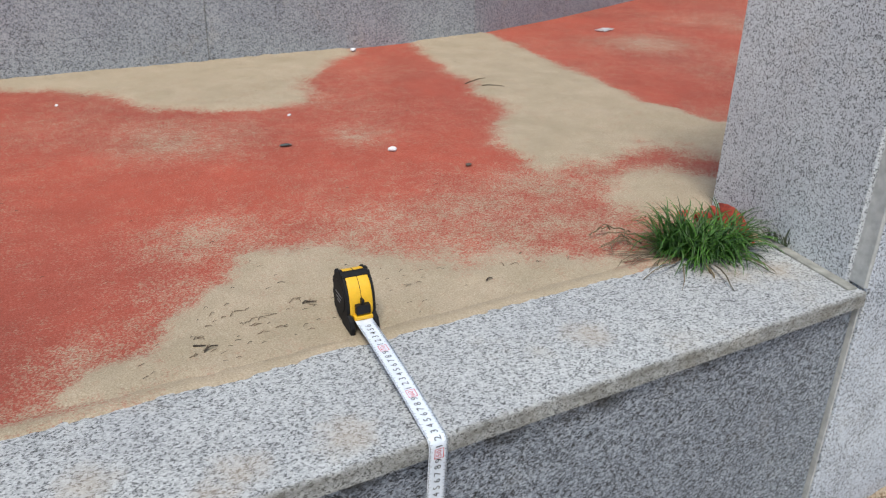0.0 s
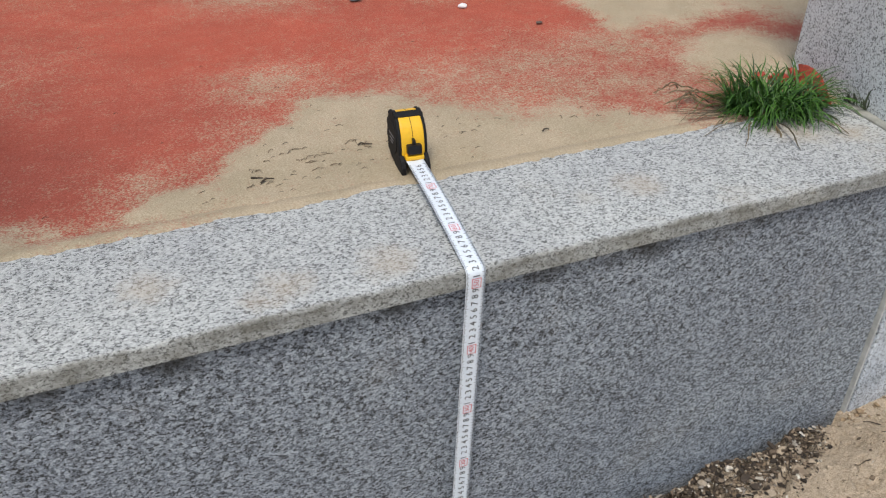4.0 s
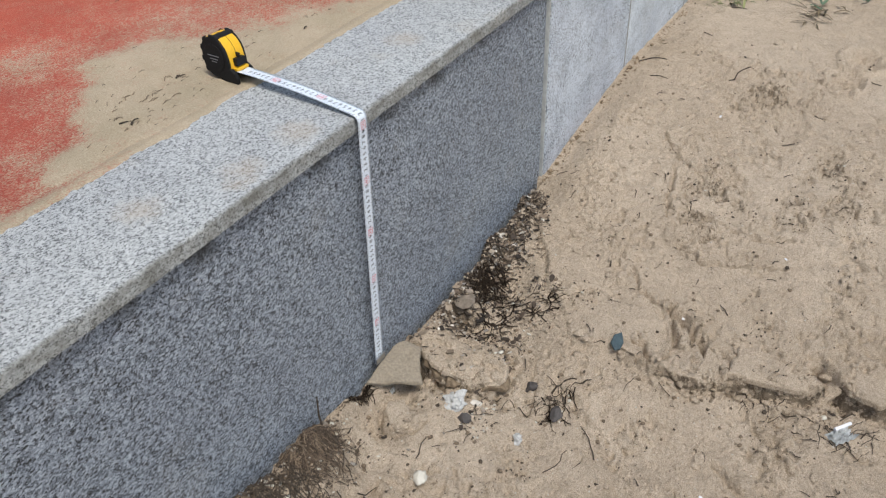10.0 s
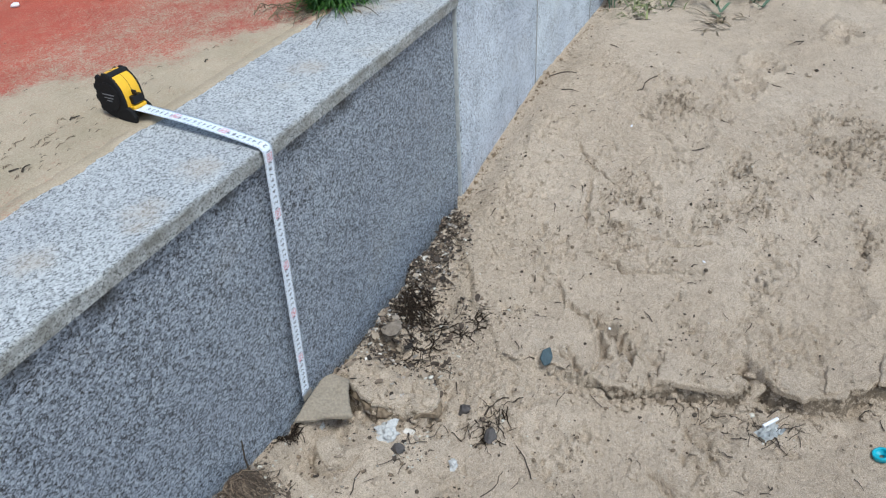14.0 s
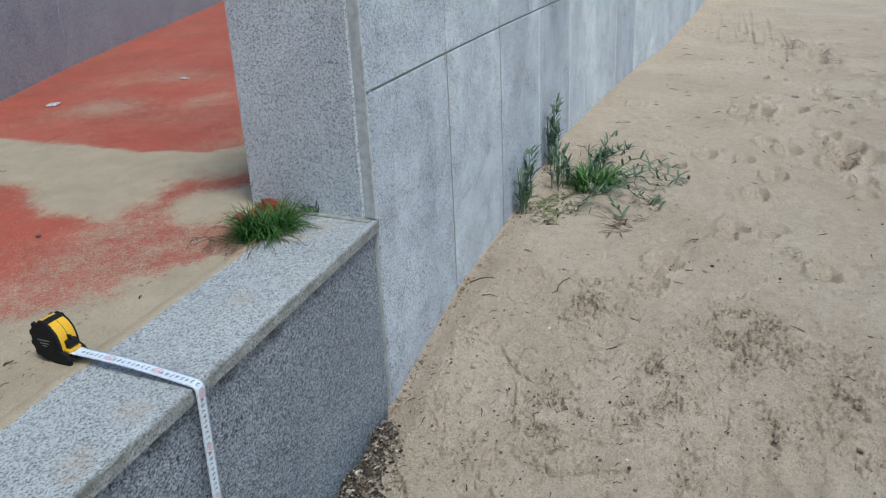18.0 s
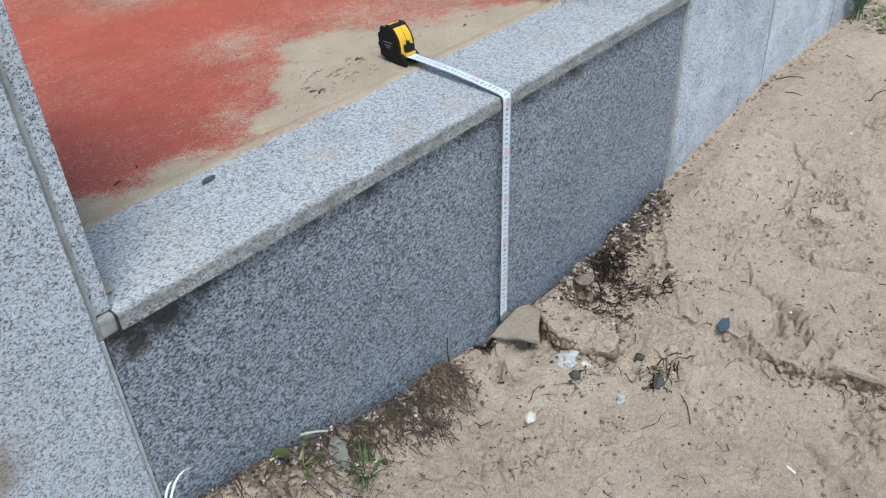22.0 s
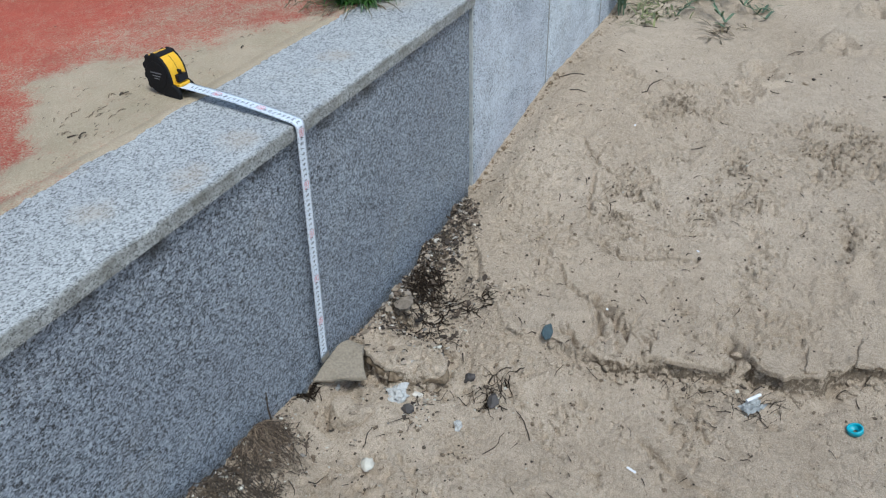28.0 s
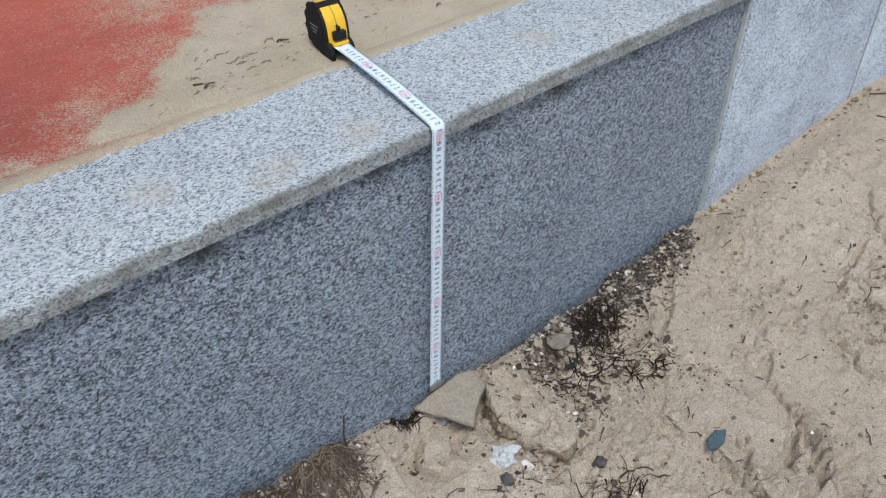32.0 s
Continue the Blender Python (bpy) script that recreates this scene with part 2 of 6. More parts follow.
def sand_material():
    m, t, b = nodes_of("beach_sand")
    v = coords(t)
    fine = tex_noise(t, v, 520.0, 3.0, 0.75)
    crumb = tex_noise(t, v, 130.0, 4.0, 0.7)
    mid = tex_noise(t, v, 26.0, 5.0, 0.65)
    broad = tex_noise(t, v, 1.7, 4.0, 0.6)
    c = ramp(t, fine, [(0.28, (0.16, 0.12, 0.088)), (0.42, (0.47, 0.382, 0.29)), (0.58, (0.63, 0.527, 0.41)), (0.74, (0.86, 0.76, 0.64))])
    c = mix(t, 1.0, c, ramp(t, crumb, [(0.3, (0.78, 0.77, 0.76)), (0.5, (1.02, 1.02, 1.02)), (0.75, (1.1, 1.1, 1.1))]), "MULTIPLY")
    c = mix(t, 1.0, c, ramp(t, mid, [(0.3, (0.86, 0.85, 0.84)), (0.7, (1.06, 1.06, 1.06))]), "MULTIPLY")
    c = mix(t, 1.0, c, ramp(t, broad, [(0.35, (0.90, 0.88, 0.86)), (0.65, (1.05, 1.05, 1.06))]), "MULTIPLY")
    # damp broken sand, darkened further to stand for the shade in its relief
    damp = t.nodes.new("ShaderNodeAttribute")
    damp.attribute_name = "damp_crust_shade"
    stipple = n_of(t, "ShaderNodeMath")
    stipple.operation = "MULTIPLY_ADD"
    t.links.new(damp.outputs["Fac"], stipple.inputs[0])
    stipple.inputs[1].default_value = 0.17
    t.links.new(tex_noise(t, coords(t, (0.8, 1.0, 1.0)), 72.0, 6.0, 0.72), stipple.inputs[2])
    wet = n_of(t, "ShaderNodeMapRange")
    wet.inputs[1].default_value, wet.inputs[2].default_value, wet.inputs[4].default_value = 0.65, 0.71, 0.82
    t.links.new(stipple.outputs[0], wet.inputs[0])
    c = mix(t, wet.outputs[0], c, ramp(t, fine, [(0.3, (0.10, 0.074, 0.05)), (0.7, (0.27, 0.21, 0.15))]))
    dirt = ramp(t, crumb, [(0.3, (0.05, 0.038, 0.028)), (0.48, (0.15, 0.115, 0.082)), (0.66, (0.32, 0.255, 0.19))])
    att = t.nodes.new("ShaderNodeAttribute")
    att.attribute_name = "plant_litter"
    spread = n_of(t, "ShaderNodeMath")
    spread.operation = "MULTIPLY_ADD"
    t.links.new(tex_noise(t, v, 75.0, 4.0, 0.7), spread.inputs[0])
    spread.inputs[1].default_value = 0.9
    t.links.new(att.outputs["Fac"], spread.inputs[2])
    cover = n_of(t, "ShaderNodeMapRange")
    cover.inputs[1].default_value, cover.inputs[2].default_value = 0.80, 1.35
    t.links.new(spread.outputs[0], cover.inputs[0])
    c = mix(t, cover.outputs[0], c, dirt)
    t.links.new(c, b.inputs["Base Color"])
    b.inputs["Roughness"].default_value, b.inputs["Specular IOR Level"].default_value = 0.95, 0.12
    total = fine
    for tex, w in ((crumb, 2.6), (mid, 1.6)):
        h = n_of(t, "ShaderNodeMath")
        h.operation = "MULTIPLY_ADD"
        t.links.new(tex, h.inputs[0])
        h.inputs[1].default_value = w
        t.links.new(total, h.inputs[2])
        total = h.outputs[0]
    relief(t, b, total, 1.0, 0.0027)
    return m


SAND = sand_material()


def floor_material():
    """Red rubber granules; the attribute says how thickly blown sand lies on them."""
    m, t, b = nodes_of("red_rubber_floor")
    v = coords(t)
    fine = tex_noise(t, v, 420.0, 3.0, 0.75)
    mid = tex_noise(t, v, 9.0, 6.0, 0.7)
    broad = tex_noise(t, v, 1.6, 4.0, 0.6)
    red = ramp(t, fine, [(0.22, (0.20, 0.042, 0.028)), (0.45, (0.37, 0.08, 0.05)), (0.6, (0.43, 0.10, 0.065)), (0.8, (0.56, 0.21, 0.155))])
    red = mix(t, 1.0, red, ramp(t, mid, [(0.3, (0.86, 0.88, 0.9)), (0.7, (1.06, 1.08, 1.1))]), "MULTIPLY")
    red = mix(t, 1.0, red, ramp(t, broad, [(0.35, (0.86, 0.9, 0.95)), (0.7, (1.1, 1.08, 1.05))]), "MULTIPLY")
    sand = ramp(t, fine, [(0.22, (0.20, 0.155, 0.105)), (0.45, (0.39, 0.315, 0.225)), (0.6, (0.47, 0.385, 0.285)), (0.8, (0.64, 0.55, 0.43))])
    sand = mix(t, 1.0, sand, ramp(t, mid, [(0.3, (0.84, 0.86, 0.82)), (0.7, (1.06, 1.06, 1.06))]), "MULTIPLY")
    att = t.nodes.new("ShaderNodeAttribute")
    att.attribute_name = "blown_sand"
    cell = n_of(t, "ShaderNodeTexVoronoi", Scale=420.0, Randomness=1.0)
    t.links.new(v, cell.inputs["Vector"])
    sep = t.nodes.new("ShaderNodeSeparateColor")
    t.links.new(cell.outputs["Color"], sep.inputs["Color"])
    share = n_of(t, "ShaderNodeMath")
    share.operation = "MULTIPLY_ADD"
    t.links.new(tex_noise(t, v, 34.0, 5.0, 0.72), share.inputs[0])
    share.inputs[1].default_value = 0.75
    t.links.new(att.outputs["Fac"], share.inputs[2])
    over = n_of(t, "ShaderNodeMath")
    over.operation = "MULTIPLY_ADD"
    t.links.new(sep.outputs["Red"], over.inputs[0])
    over.inputs[1].default_value = -0.5
    t.links.new(share.outputs[0], over.inputs[2])
    cover = n_of(t, "ShaderNodeMapRange")
    cover.inputs[1].default_value, cover.inputs[2].default_value = 0.20, 0.72
    t.links.new(over.outputs[0], cover.inputs[0])
    t.links.new(mix(t, cover.outputs[0], red, sand), b.inputs["Base Color"])
    b.inputs["Roughness"].default_value, b.inputs["Specular IOR Level"].default_value = 0.85, 0.25
    relief(t, b, fine, 0.8, 0.002)
    return m


RED_FLOOR = floor_material()
MORTAR = plain("grey_joint_mortar", (0.30, 0.30, 0.28), 0.9, grain=0.25)
PALE_MORTAR = plain("pale_joint_mortar", (0.66, 0.67, 0.66), 0.9, grain=0.15)
SOFT_MORTAR = plain("thin_joint_mortar", (0.42, 0.43, 0.42), 0.9, grain=0.2)
DARK_MORTAR = plain("weathered_joint_mortar", (0.17, 0.17, 0.155), 0.9, grain=0.3)
CREAM_MORTAR = plain("cream_mortar", (0.40, 0.36, 0.27), 0.9, grain=0.25, size=60.0)
KELP_BLACK = plain("black_mould", (0.03, 0.03, 0.028), 0.9, grain=0.4)
FILLET = plain("dirty_mortar_fillet", (0.27, 0.27, 0.245), 0.9, grain=0.3, size=45.0)
CONCRETE = plain("hidden_concrete_core", (0.28, 0.27, 0.25), 0.9, grain=0.2)


# ---- mesh helpers ----
def obj(name, bm, mat, parent=None, label=""):
    me = bpy.data.meshes.new(name)
    bm.to_mesh(me)
    bm.free()
    me.materials.append(mat)
    ob = new(name, me)
    if parent:
        ob.parent = parent
    if label:
        ob["label"] = label
    return ob


def part(name, bm, mat, parent, label=""):
    return obj(name, bm, mat, parent, label)


def box(x0, x1, y0, y1, z0, z1, bevel=0.0, bm=None, seg=1):
    bm = bm or bmesh.new()
    r = bmesh.ops.create_cube(bm, size=1.0)
    bmesh.ops.transform(bm, verts=r["verts"], matrix=Matrix.Translation(((x0 + x1) / 2, (y0 + y1) / 2, (z0 + z1) / 2)) @ Matrix.Diagonal((x1 - x0, y1 - y0, z1 - z0, 1)))
    if bevel:
        es = list({e for v in r["verts"] for e in v.link_edges})
        bmesh.ops.bevel(bm, geom=es, offset=bevel, segments=seg, affect="EDGES", profile=0.6)
    return bm


def smooth(ob):
    for p in ob.data.polygons:
        p.use_smooth = True
    return ob


def fbm(x, y, scale, octaves=4, seed=0.0):
    return noise.fractal(Vector((x * scale, y * scale, seed)), 1.0, 2.0, octaves)


def sstep(a, b, v):
    u = min(1.0, max(0.0, (v - a) / (b - a)))
    return u * u * (3 - 2 * u)


# ---- sizes of the place ----
TOP = 0.515                 # coping
EAST, WEST = 0.765, -0.831  # ends of the tall walls beside the opening
FACE = 0.012                # low wall's face behind the coping's lip
PITCH = 0.58                # cladding panel width


# ---- ground ----
FOOT_X = (-3.0, -0.9, -0.74, -0.45, -0.18, 0.0, 0.18, 0.36, 0.77, 1.35, 1.95, 2.5, 3.0, 4.2, 40.0)
FOOT_Z = (0.30, 0.175, 0.145, 0.055, 0.006, -0.02, -0.027, -0.038, -0.005, 0.07, 0.075, 0.13, 0.17, 0.165, 0.2)
BANK_Y = (-6.0, -2.2, -1.14, -0.96, -0.86, -0.78, -0.75, -0.61, -0.525, -0.45, -0.383, -0.285, -0.184, -0.115, -0.04, 0.05)
BANK_X = (2.2, 1.05, 0.533, 0.442, 0.372, 0.385, 0.355, 0.325, 0.275, 0.266, 0.262, 0.26, 0.39, 0.505, 0.615, 0.66)
BANK_H = (0.02, 0.03, 0.038, 0.040, 0.040, 0.040, 0.040, 0.037, 0.028, 0.020, 0.013, 0.009, 0.014, 0.014, 0.006, 0.0)
rng = random.Random(5)
PRINTS = [(0.66, -0.93, 0.05), (0.80, -0.25, 0.04), (0.72, -1.0, 0.06), (1.12, -0.52, 0.06), (0.958, -0.087, 0.035), (1.077, -0.191, 0.03), (1.684, -0.636, 0.07), (1.513, -0.608, 0.06)]
PRINTS += [(rng.uniform(1.1, 7.0), rng.uniform(-3.5, -0.35), rng.uniform(0.03, 0.07)) for _ in range(70)]
PRINTS += [(rng.uniform(2.6, 7.0), rng.uniform(-2.2, -0.9), rng.uniform(0.05, 0.10)) for _ in range(24)]
PRINTS += [(3.4, -1.325, 0.07), (2.97, -1.32, 0.09), (3.05, -1.36, 0.07), (3.77, -0.995, 0.10), (2.94, -0.746, 0.06), (2.47, -0.956, 0.06), (6.3, -1.3, 0.16), (5.9, -1.47, 0.14)]
# trodden patches: x, y, half lengths, depth
TRODDEN = [(0.756, -0.416, 0.15, 0.07, 0.012), (0.978, -0.672, 0.14, 0.06, 0.014), (0.854, -0.74, 0.06, 0.05, 0.012), (0.635, -0.747, 0.05, 0.035, 0.010), (0.591, -0.243, 0.07, 0.04, 0.009),
           (0.375, -0.262, 0.035, 0.025, 0.012), (0.565, -0.539, 0.055, 0.045, 0.016), (0.452, -0.624, 0.03, 0.026, 0.014), (0.30, -0.64, 0.04, 0.07, 0.010), (0.30, -0.80, 0.06, 0.06, 0.009),
           (0.10, -0.47, 0.12, 0.06, 0.006), (0.38, -0.50, 0.05, 0.04, 0.010), (0.19, -0.70, 0.10, 0.04, 0.008), (-0.10, -0.30, 0.10, 0.05, 0.006), (-0.35, -0.25, 0.15, 0.07, 0.009), (-0.62, -0.30, 0.16, 0.08, 0.009), (1.3, -0.45, 0.2, 0.1, 0.012), (1.25, -0.9, 0.2, 0.12, 0.014),
           (0.909, -0.656, 0.08, 0.05, 0.013), (0.80, -0.60, 0.07, 0.04, 0.010), (0.755, -0.50, 0.06, 0.05, 0.010), (1.014, -1.148, 0.12, 0.08, 0.012), (0.82, -0.92, 0.10, 0.08, 0.010),
           (3.77, -0.995, 0.22, 0.10, 0.02), (3.385, -1.325, 0.2, 0.10, 0.02), (2.97, -1.32, 0.22, 0.12, 0.02), (6.3, -1.3, 0.7, 0.22, 0.03), (5.6, -1.6, 0.5, 0.2, 0.03), (2.47, -0.956, 0.15, 0.08, 0.014), (2.0, -1.10, 0.2, 0.1, 0.014), (4.4, -1.5, 0.5, 0.16, 0.02), (7.4, -1.07, 0.9, 0.2, 0.03)]
# cracks: points, depth, half width
CRACKS = [([(0.425, -0.44), (0.395, -0.485), (0.354, -0.526), (0.325, -0.55)], 0.020, 0.008), ([(0.305, -0.40), (0.29, -0.43), (0.272, -0.455)], 0.010, 0.005), ([(0.61, -0.405), (0.574, -0.467), (0.60, -0.54), (0.623, -0.607)], 0.006, 0.005),
          ([(0.40, -0.74), (0.375, -0.775), (0.36, -0.80)], 0.022, 0.010), ([(0.25, -0.66), (0.197, -0.715), (0.17, -0.74)], 0.008, 0.006), ([(0.85, -0.31), (0.74, -0.33), (0.68, -0.35)], 0.005, 0.005), ([(0.36, -0.565), (0.33, -0.60), (0.345, -0.63)], 0.012, 0.006),
          ([(0.427, -0.434), (0.372, -0.467), (0.323, -0.486), (0.279, -0.464)], 0.014, 0.005), ([(0.391, -0.503), (0.37, -0.526), (0.33, -0.54)], 0.010, 0.005), ([(0.324, -0.404), (0.285, -0.43), (0.253, -0.45)], 0.009, 0.004),
          ([(0.405, -0.736), (0.39, -0.783), (0.359, -0.793)], 0.014, 0.005), ([(0.604, -0.393), (0.582, -0.463), (0.60, -0.54), (0.626, -0.623)], 0.007, 0.004), ([(0.99, -0.24), (0.90, -0.30), (0.855, -0.37)], 0.006, 0.004),
          ([(0.70, -0.50), (0.69, -0.56), (0.72, -0.62)], 0.006, 0.006), ([(0.50, -0.33), (0.44, -0.37), (0.42, -0.42)], 0.006, 0.004), ([(0.206, -0.114), (0.195, -0.16), (0.168, -0.196)], 0.010, 0.007),
          ([(-0.30, -0.20), (-0.36, -0.27), (-0.35, -0.36)], 0.008, 0.006), ([(0.12, -0.62), (0.05, -0.72), (0.02, -0.86)], 0.009, 0.008)]
CRUST = [(0.072, -0.038), (0.037, -0.08), (0.034, -0.125), (0.038, -0.158), (0.05, -0.185), (0.086, -0.214), (0.141, -0.193), (0.22, -0.12), (0.22, 0.02), (0.075, 0.02)]
_p = np.random.RandomState(3).permutation(512)
_ang = np.random.RandomState(4).uniform(0, 2 * math.pi, 512)
_gx, _gy = np.cos(_ang), np.sin(_ang)


def waves(X, Y, scale, octaves=4, seed=0.0):
    """Gradient noise of several octaves over whole arrays."""
    total = np.zeros_like(X)
    for o in range(octaves):
        f = scale * 2 ** o
        u, v = X * f + seed * 17.3 + o * 31.7, Y * f - seed * 9.1 + o * 11.3
        iu, iv = np.floor(u).astype(int), np.floor(v).astype(int)
        fu, fv = u - iu, v - iv
        su, sv = fu * fu * fu * (fu * (fu * 6 - 15) + 10), fv * fv * fv * (fv * (fv * 6 - 15) + 10)

        def corner(a, b):
            h = _p[(_p[(iu + a) & 511] + iv + b) & 511]
            return _gx[h] * (fu - a) + _gy[h] * (fv - b)
        n0 = corner(0, 0) + (corner(1, 0) - corner(0, 0)) * su
        n1 = corner(0, 1) + (corner(1, 1) - corner(0, 1)) * su
        total += (n0 + (n1 - n0) * sv) * 1.4 / 2 ** o
    return total


def ease(a, b, v):
    u = np.clip((v - a) / (b - a), 0.0, 1.0)
    return u * u * (3 - 2 * u)


def off_line(pts, X, Y):
    """Distance to a line of points."""
    best = np.full(X.shape, 1e9)
    for (ax, ay), (bx, by) in zip(pts, pts[1:]):
        ex, ey = bx - ax, by - ay
        u = np.clip(((X - ax) * ex + (Y - ay) * ey) / (ex * ex + ey * ey), 0, 1)
        best = np.minimum(best, np.hypot(X - ax - u * ex, Y - ay - u * ey))
    return best


def within(poly, X, Y):
    """Distance to the outline, above zero within it."""
    odd = np.zeros(X.shape, bool)
    for (ax, ay), (bx, by) in zip(poly, poly[1:] + poly[:1]):
        if ay != by:
            odd ^= ((ay > Y) != (by > Y)) & (X < ax + (bx - ax) * (Y - ay) / (by - ay))
    d = off_line(poly + poly[:1], X, Y)
    return np.where(odd, d, -d)


def wall_y(x):
    """Front line of the tall wall, which bends slowly seawards past the opening."""
    if x < EAST:
        return 0.0
    u = (x - EAST) / PITCH
    return -PITCH * (radians(0.5) * u + radians(0.45) * u * u) if u < 9 else -PITCH * (radians(0.5) * 9 + radians(0.45) * 81) - (u - 9) * PITCH * radians(4)


def steps(lo, hi, fine, far0, far1, grow=1.22):
    xs = list(np.arange(lo, hi + 1e-6, fine))
    d, v = fine, hi
    while v < far1:
        d *= grow
        v += d
        xs.append(v)
    d, v = fine, lo
    while v > far0:
        d *= grow
        v -= d
        xs.insert(0, v)
    return [float(v) for v in xs]


def sheet(name, xs, ys, height, mat):
    verts = [(x, y, height(x, y)) for y in ys for x in xs]
    n = len(xs)
    faces = [(j * n + i, j * n + i + 1, (j + 1) * n + i + 1, (j + 1) * n + i) for j in range(len(ys) - 1) for i in range(n - 1)]
    me = bpy.data.meshes.new(name)
    me.from_pydata(verts, [], faces)
    me.materials.append(mat)
    ob = new(name, me)
    return smooth(ob)


def litter_cover(X, Y):
    """How much dark plant litter lies in the sand at the wall's foot, 0 to 1."""
    ledge = np.interp(Y, BANK_Y, BANK_X)
    a = ease(-0.13, -0.035, Y) * ease(0.12, 0.24, X) * ease(0.03, -0.02, X - ledge - 0.05) * ease(0.76, 0.70, X)
    b = ease(-0.17, -0.02, Y) * ease(-0.82, -0.76, X) * ease(-0.13, -0.24, X)
    c = 0.7 * np.exp(-((X - 0.10) / 0.05) ** 2 - ((Y + 0.31) / 0.04) ** 2) + 0.5 * np.exp(-((X - 0.30) / 0.05) ** 2 - ((Y + 0.78) / 0.06) ** 2)
    return np.clip(np.maximum(np.maximum(a, b), c), 0, 1)


gx = steps(-0.95, 1.15, 0.0033, -1.0, 5.2, 1.0065)
gx = [v for v in gx if v > -0.951] + steps(5.25, 5.3, 0.05, 5.25, 400, 1.12)[1:]
gx = sorted(set([-v for v in steps(0.97, 1.0, 0.012, 0.97, 400, 1.15)] + gx))
gy = [-v for v in steps(1.205, 1.21, 0.004, 1.205, 5.0, 1.02) + steps(5.3, 5.4, 0.2, 5.3, 400, 1.25)] + [float(v) for v in np.arange(-1.2, 0.036, 0.0034)] + [0.08, 0.3, 1.0, 4.0, 20.0, 100.0, 400.0]
gy = sorted(set(gy))
GX, GY = np.array(gx), np.array(gy)
X, Y = np.meshgrid(GX, GY)
near = (X > -1.7) & (X < 3.5) & (Y > -2.3)
bank = np.interp(Y, BANK_Y, BANK_X) + 0.014 * waves(X, Y, 9.0, 3, 3.0) + 0.007 * waves(X, Y, 30.0, 2, 3.5)
high = np.interp(Y, BANK_Y, BANK_H) * (1 + 0.35 * waves(X, Y, 14.0, 2, 4.1))
up = -0.042 + 0.125 * ease(0.22, 1.2, X) + 0.05 * np.clip(Y + 0.4, -1.0, 0.4) + 0.07 * ease(1.8, 4.0, X)
low = -0.088 + 0.10 * ease(0.05, -0.65, X) * ease(-0.75, -0.1, Y) + 0.08 * ease(-0.35, -1.1, X) - 0.02 * ease(-0.3, -0.9, Y)
low += 0.034 * np.exp(-((X + 0.03) / 0.11) ** 2 - ((Y + 0.14) / 0.09) ** 2)
D = X - bank
w = ease(-0.22, 0.0, D)
low = low * (1 - w) + (up - high) * w
S = ease(-0.012, 0.003, D + 0.004 * waves(X, Y, 130.0, 2, 3.7))
Z = low + (up - low) * S
Z += 0.005 * np.exp(-((D - 0.008) / 0.012) ** 2) * (Y < -0.3) - 0.006 * np.exp(-((D + 0.016) / 0.007) ** 2) * ease(-0.35, -0.55, Y)
s_in = within(CRUST, X, Y) + 0.006 * waves(X, Y, 45.0, 3, 13.0)
rim = np.exp(-((s_in + 0.004) / 0.007) ** 2) * ease(0.16, 0.10, X) * ease(0.0, -0.03, Y)
k = ease(-0.005, 0.004, s_in) * ease(0.22, 0.12, X)
Z = Z + (-0.012 + 0.16 * (Y + 0.03) + 0.005 * waves(X, Y, 30.0, 3, 13.5) - Z) * k - 0.008 * np.exp(-((s_in + 0.010) / 0.005) ** 2) * (X < 0.1)
s_in = 1 - np.hypot((X + 0.068) / 0.05, (Y + 0.088) / 0.04) + 0.12 * waves(X, Y, 40.0, 2, 14.0)
Z += (0.016 * ease(-0.06, 0.10, s_in) - 0.018 * np.exp(-((s_in + 0.12) / 0.09) ** 2)) * ease(-0.05, -0.085, X)
Z += 0.007 * waves(X, Y, 2.2, 3, 1.0)
Z += np.where(near, 0.0034 * waves(X, Y, 9.0, 3, 2.0) + 0.0014 * waves(X * 0.7, Y, 30.0, 3, 4.0) + 0.0010 * waves(X, Y, 110.0, 2, 5.0) * ease(1.8, 1.2, X), 0.006 * waves(X, Y, 5.0, 3, 2.0))
chop = 0.7 * waves(X, Y * 0.75, 27.0, 2, 6.0) + 0.5 * waves(X * 0.7, Y, 62.0, 2, 6.5)
chop = (0.35 * chop + 0.55 * ease(0.16, 0.30, -chop) - 0.75 * ease(0.14, 0.28, chop)) * ease(2.0, 1.2, X)
rough = (0.003 + 0.013 * ease(0.1, 0.5, waves(X, Y, 3.4, 3, 7.0))) * near
# mask of the dark stipple: damp crust plus relief shade painted as colour
broken = 0.4 * ease(0.05, 0.5, waves(X, Y, 3.4, 3, 7.0)) - 0.1
for px, py, rx, ry, depth in TRODDEN:
    q2 = ((X - px) / rx) ** 2 + ((Y - py) / ry) ** 2
    patch = np.exp(-q2 * 0.8) * ease(-0.35, 0.2, waves(X, Y, 11.0 if px < 2 else 5.0, 2, 8.0))
    rough = np.maximum(rough, 3.4 * depth * patch)
    broken = np.maximum(broken, patch * min(1.0, depth / 0.012))
Z += rough * chop + np.where(X > 1.6, -0.5 * rough * ease(0.0, 0.35, waves(X, Y, 7.0, 3, 9.0)), 0.0)
for pts, depth, half in CRACKS:
    depth = max(1.5 * depth, 0.014)
    dd = off_line(pts, X + 0.008 * waves(X, Y, 40.0, 2, 16.0), Y + 0.008 * waves(X, Y, 40.0, 2, 17.0))
    Z -= depth * np.exp(-(dd / half) ** 2) - 0.25 * depth * np.exp(-((dd - 2 * half) / half) ** 2)
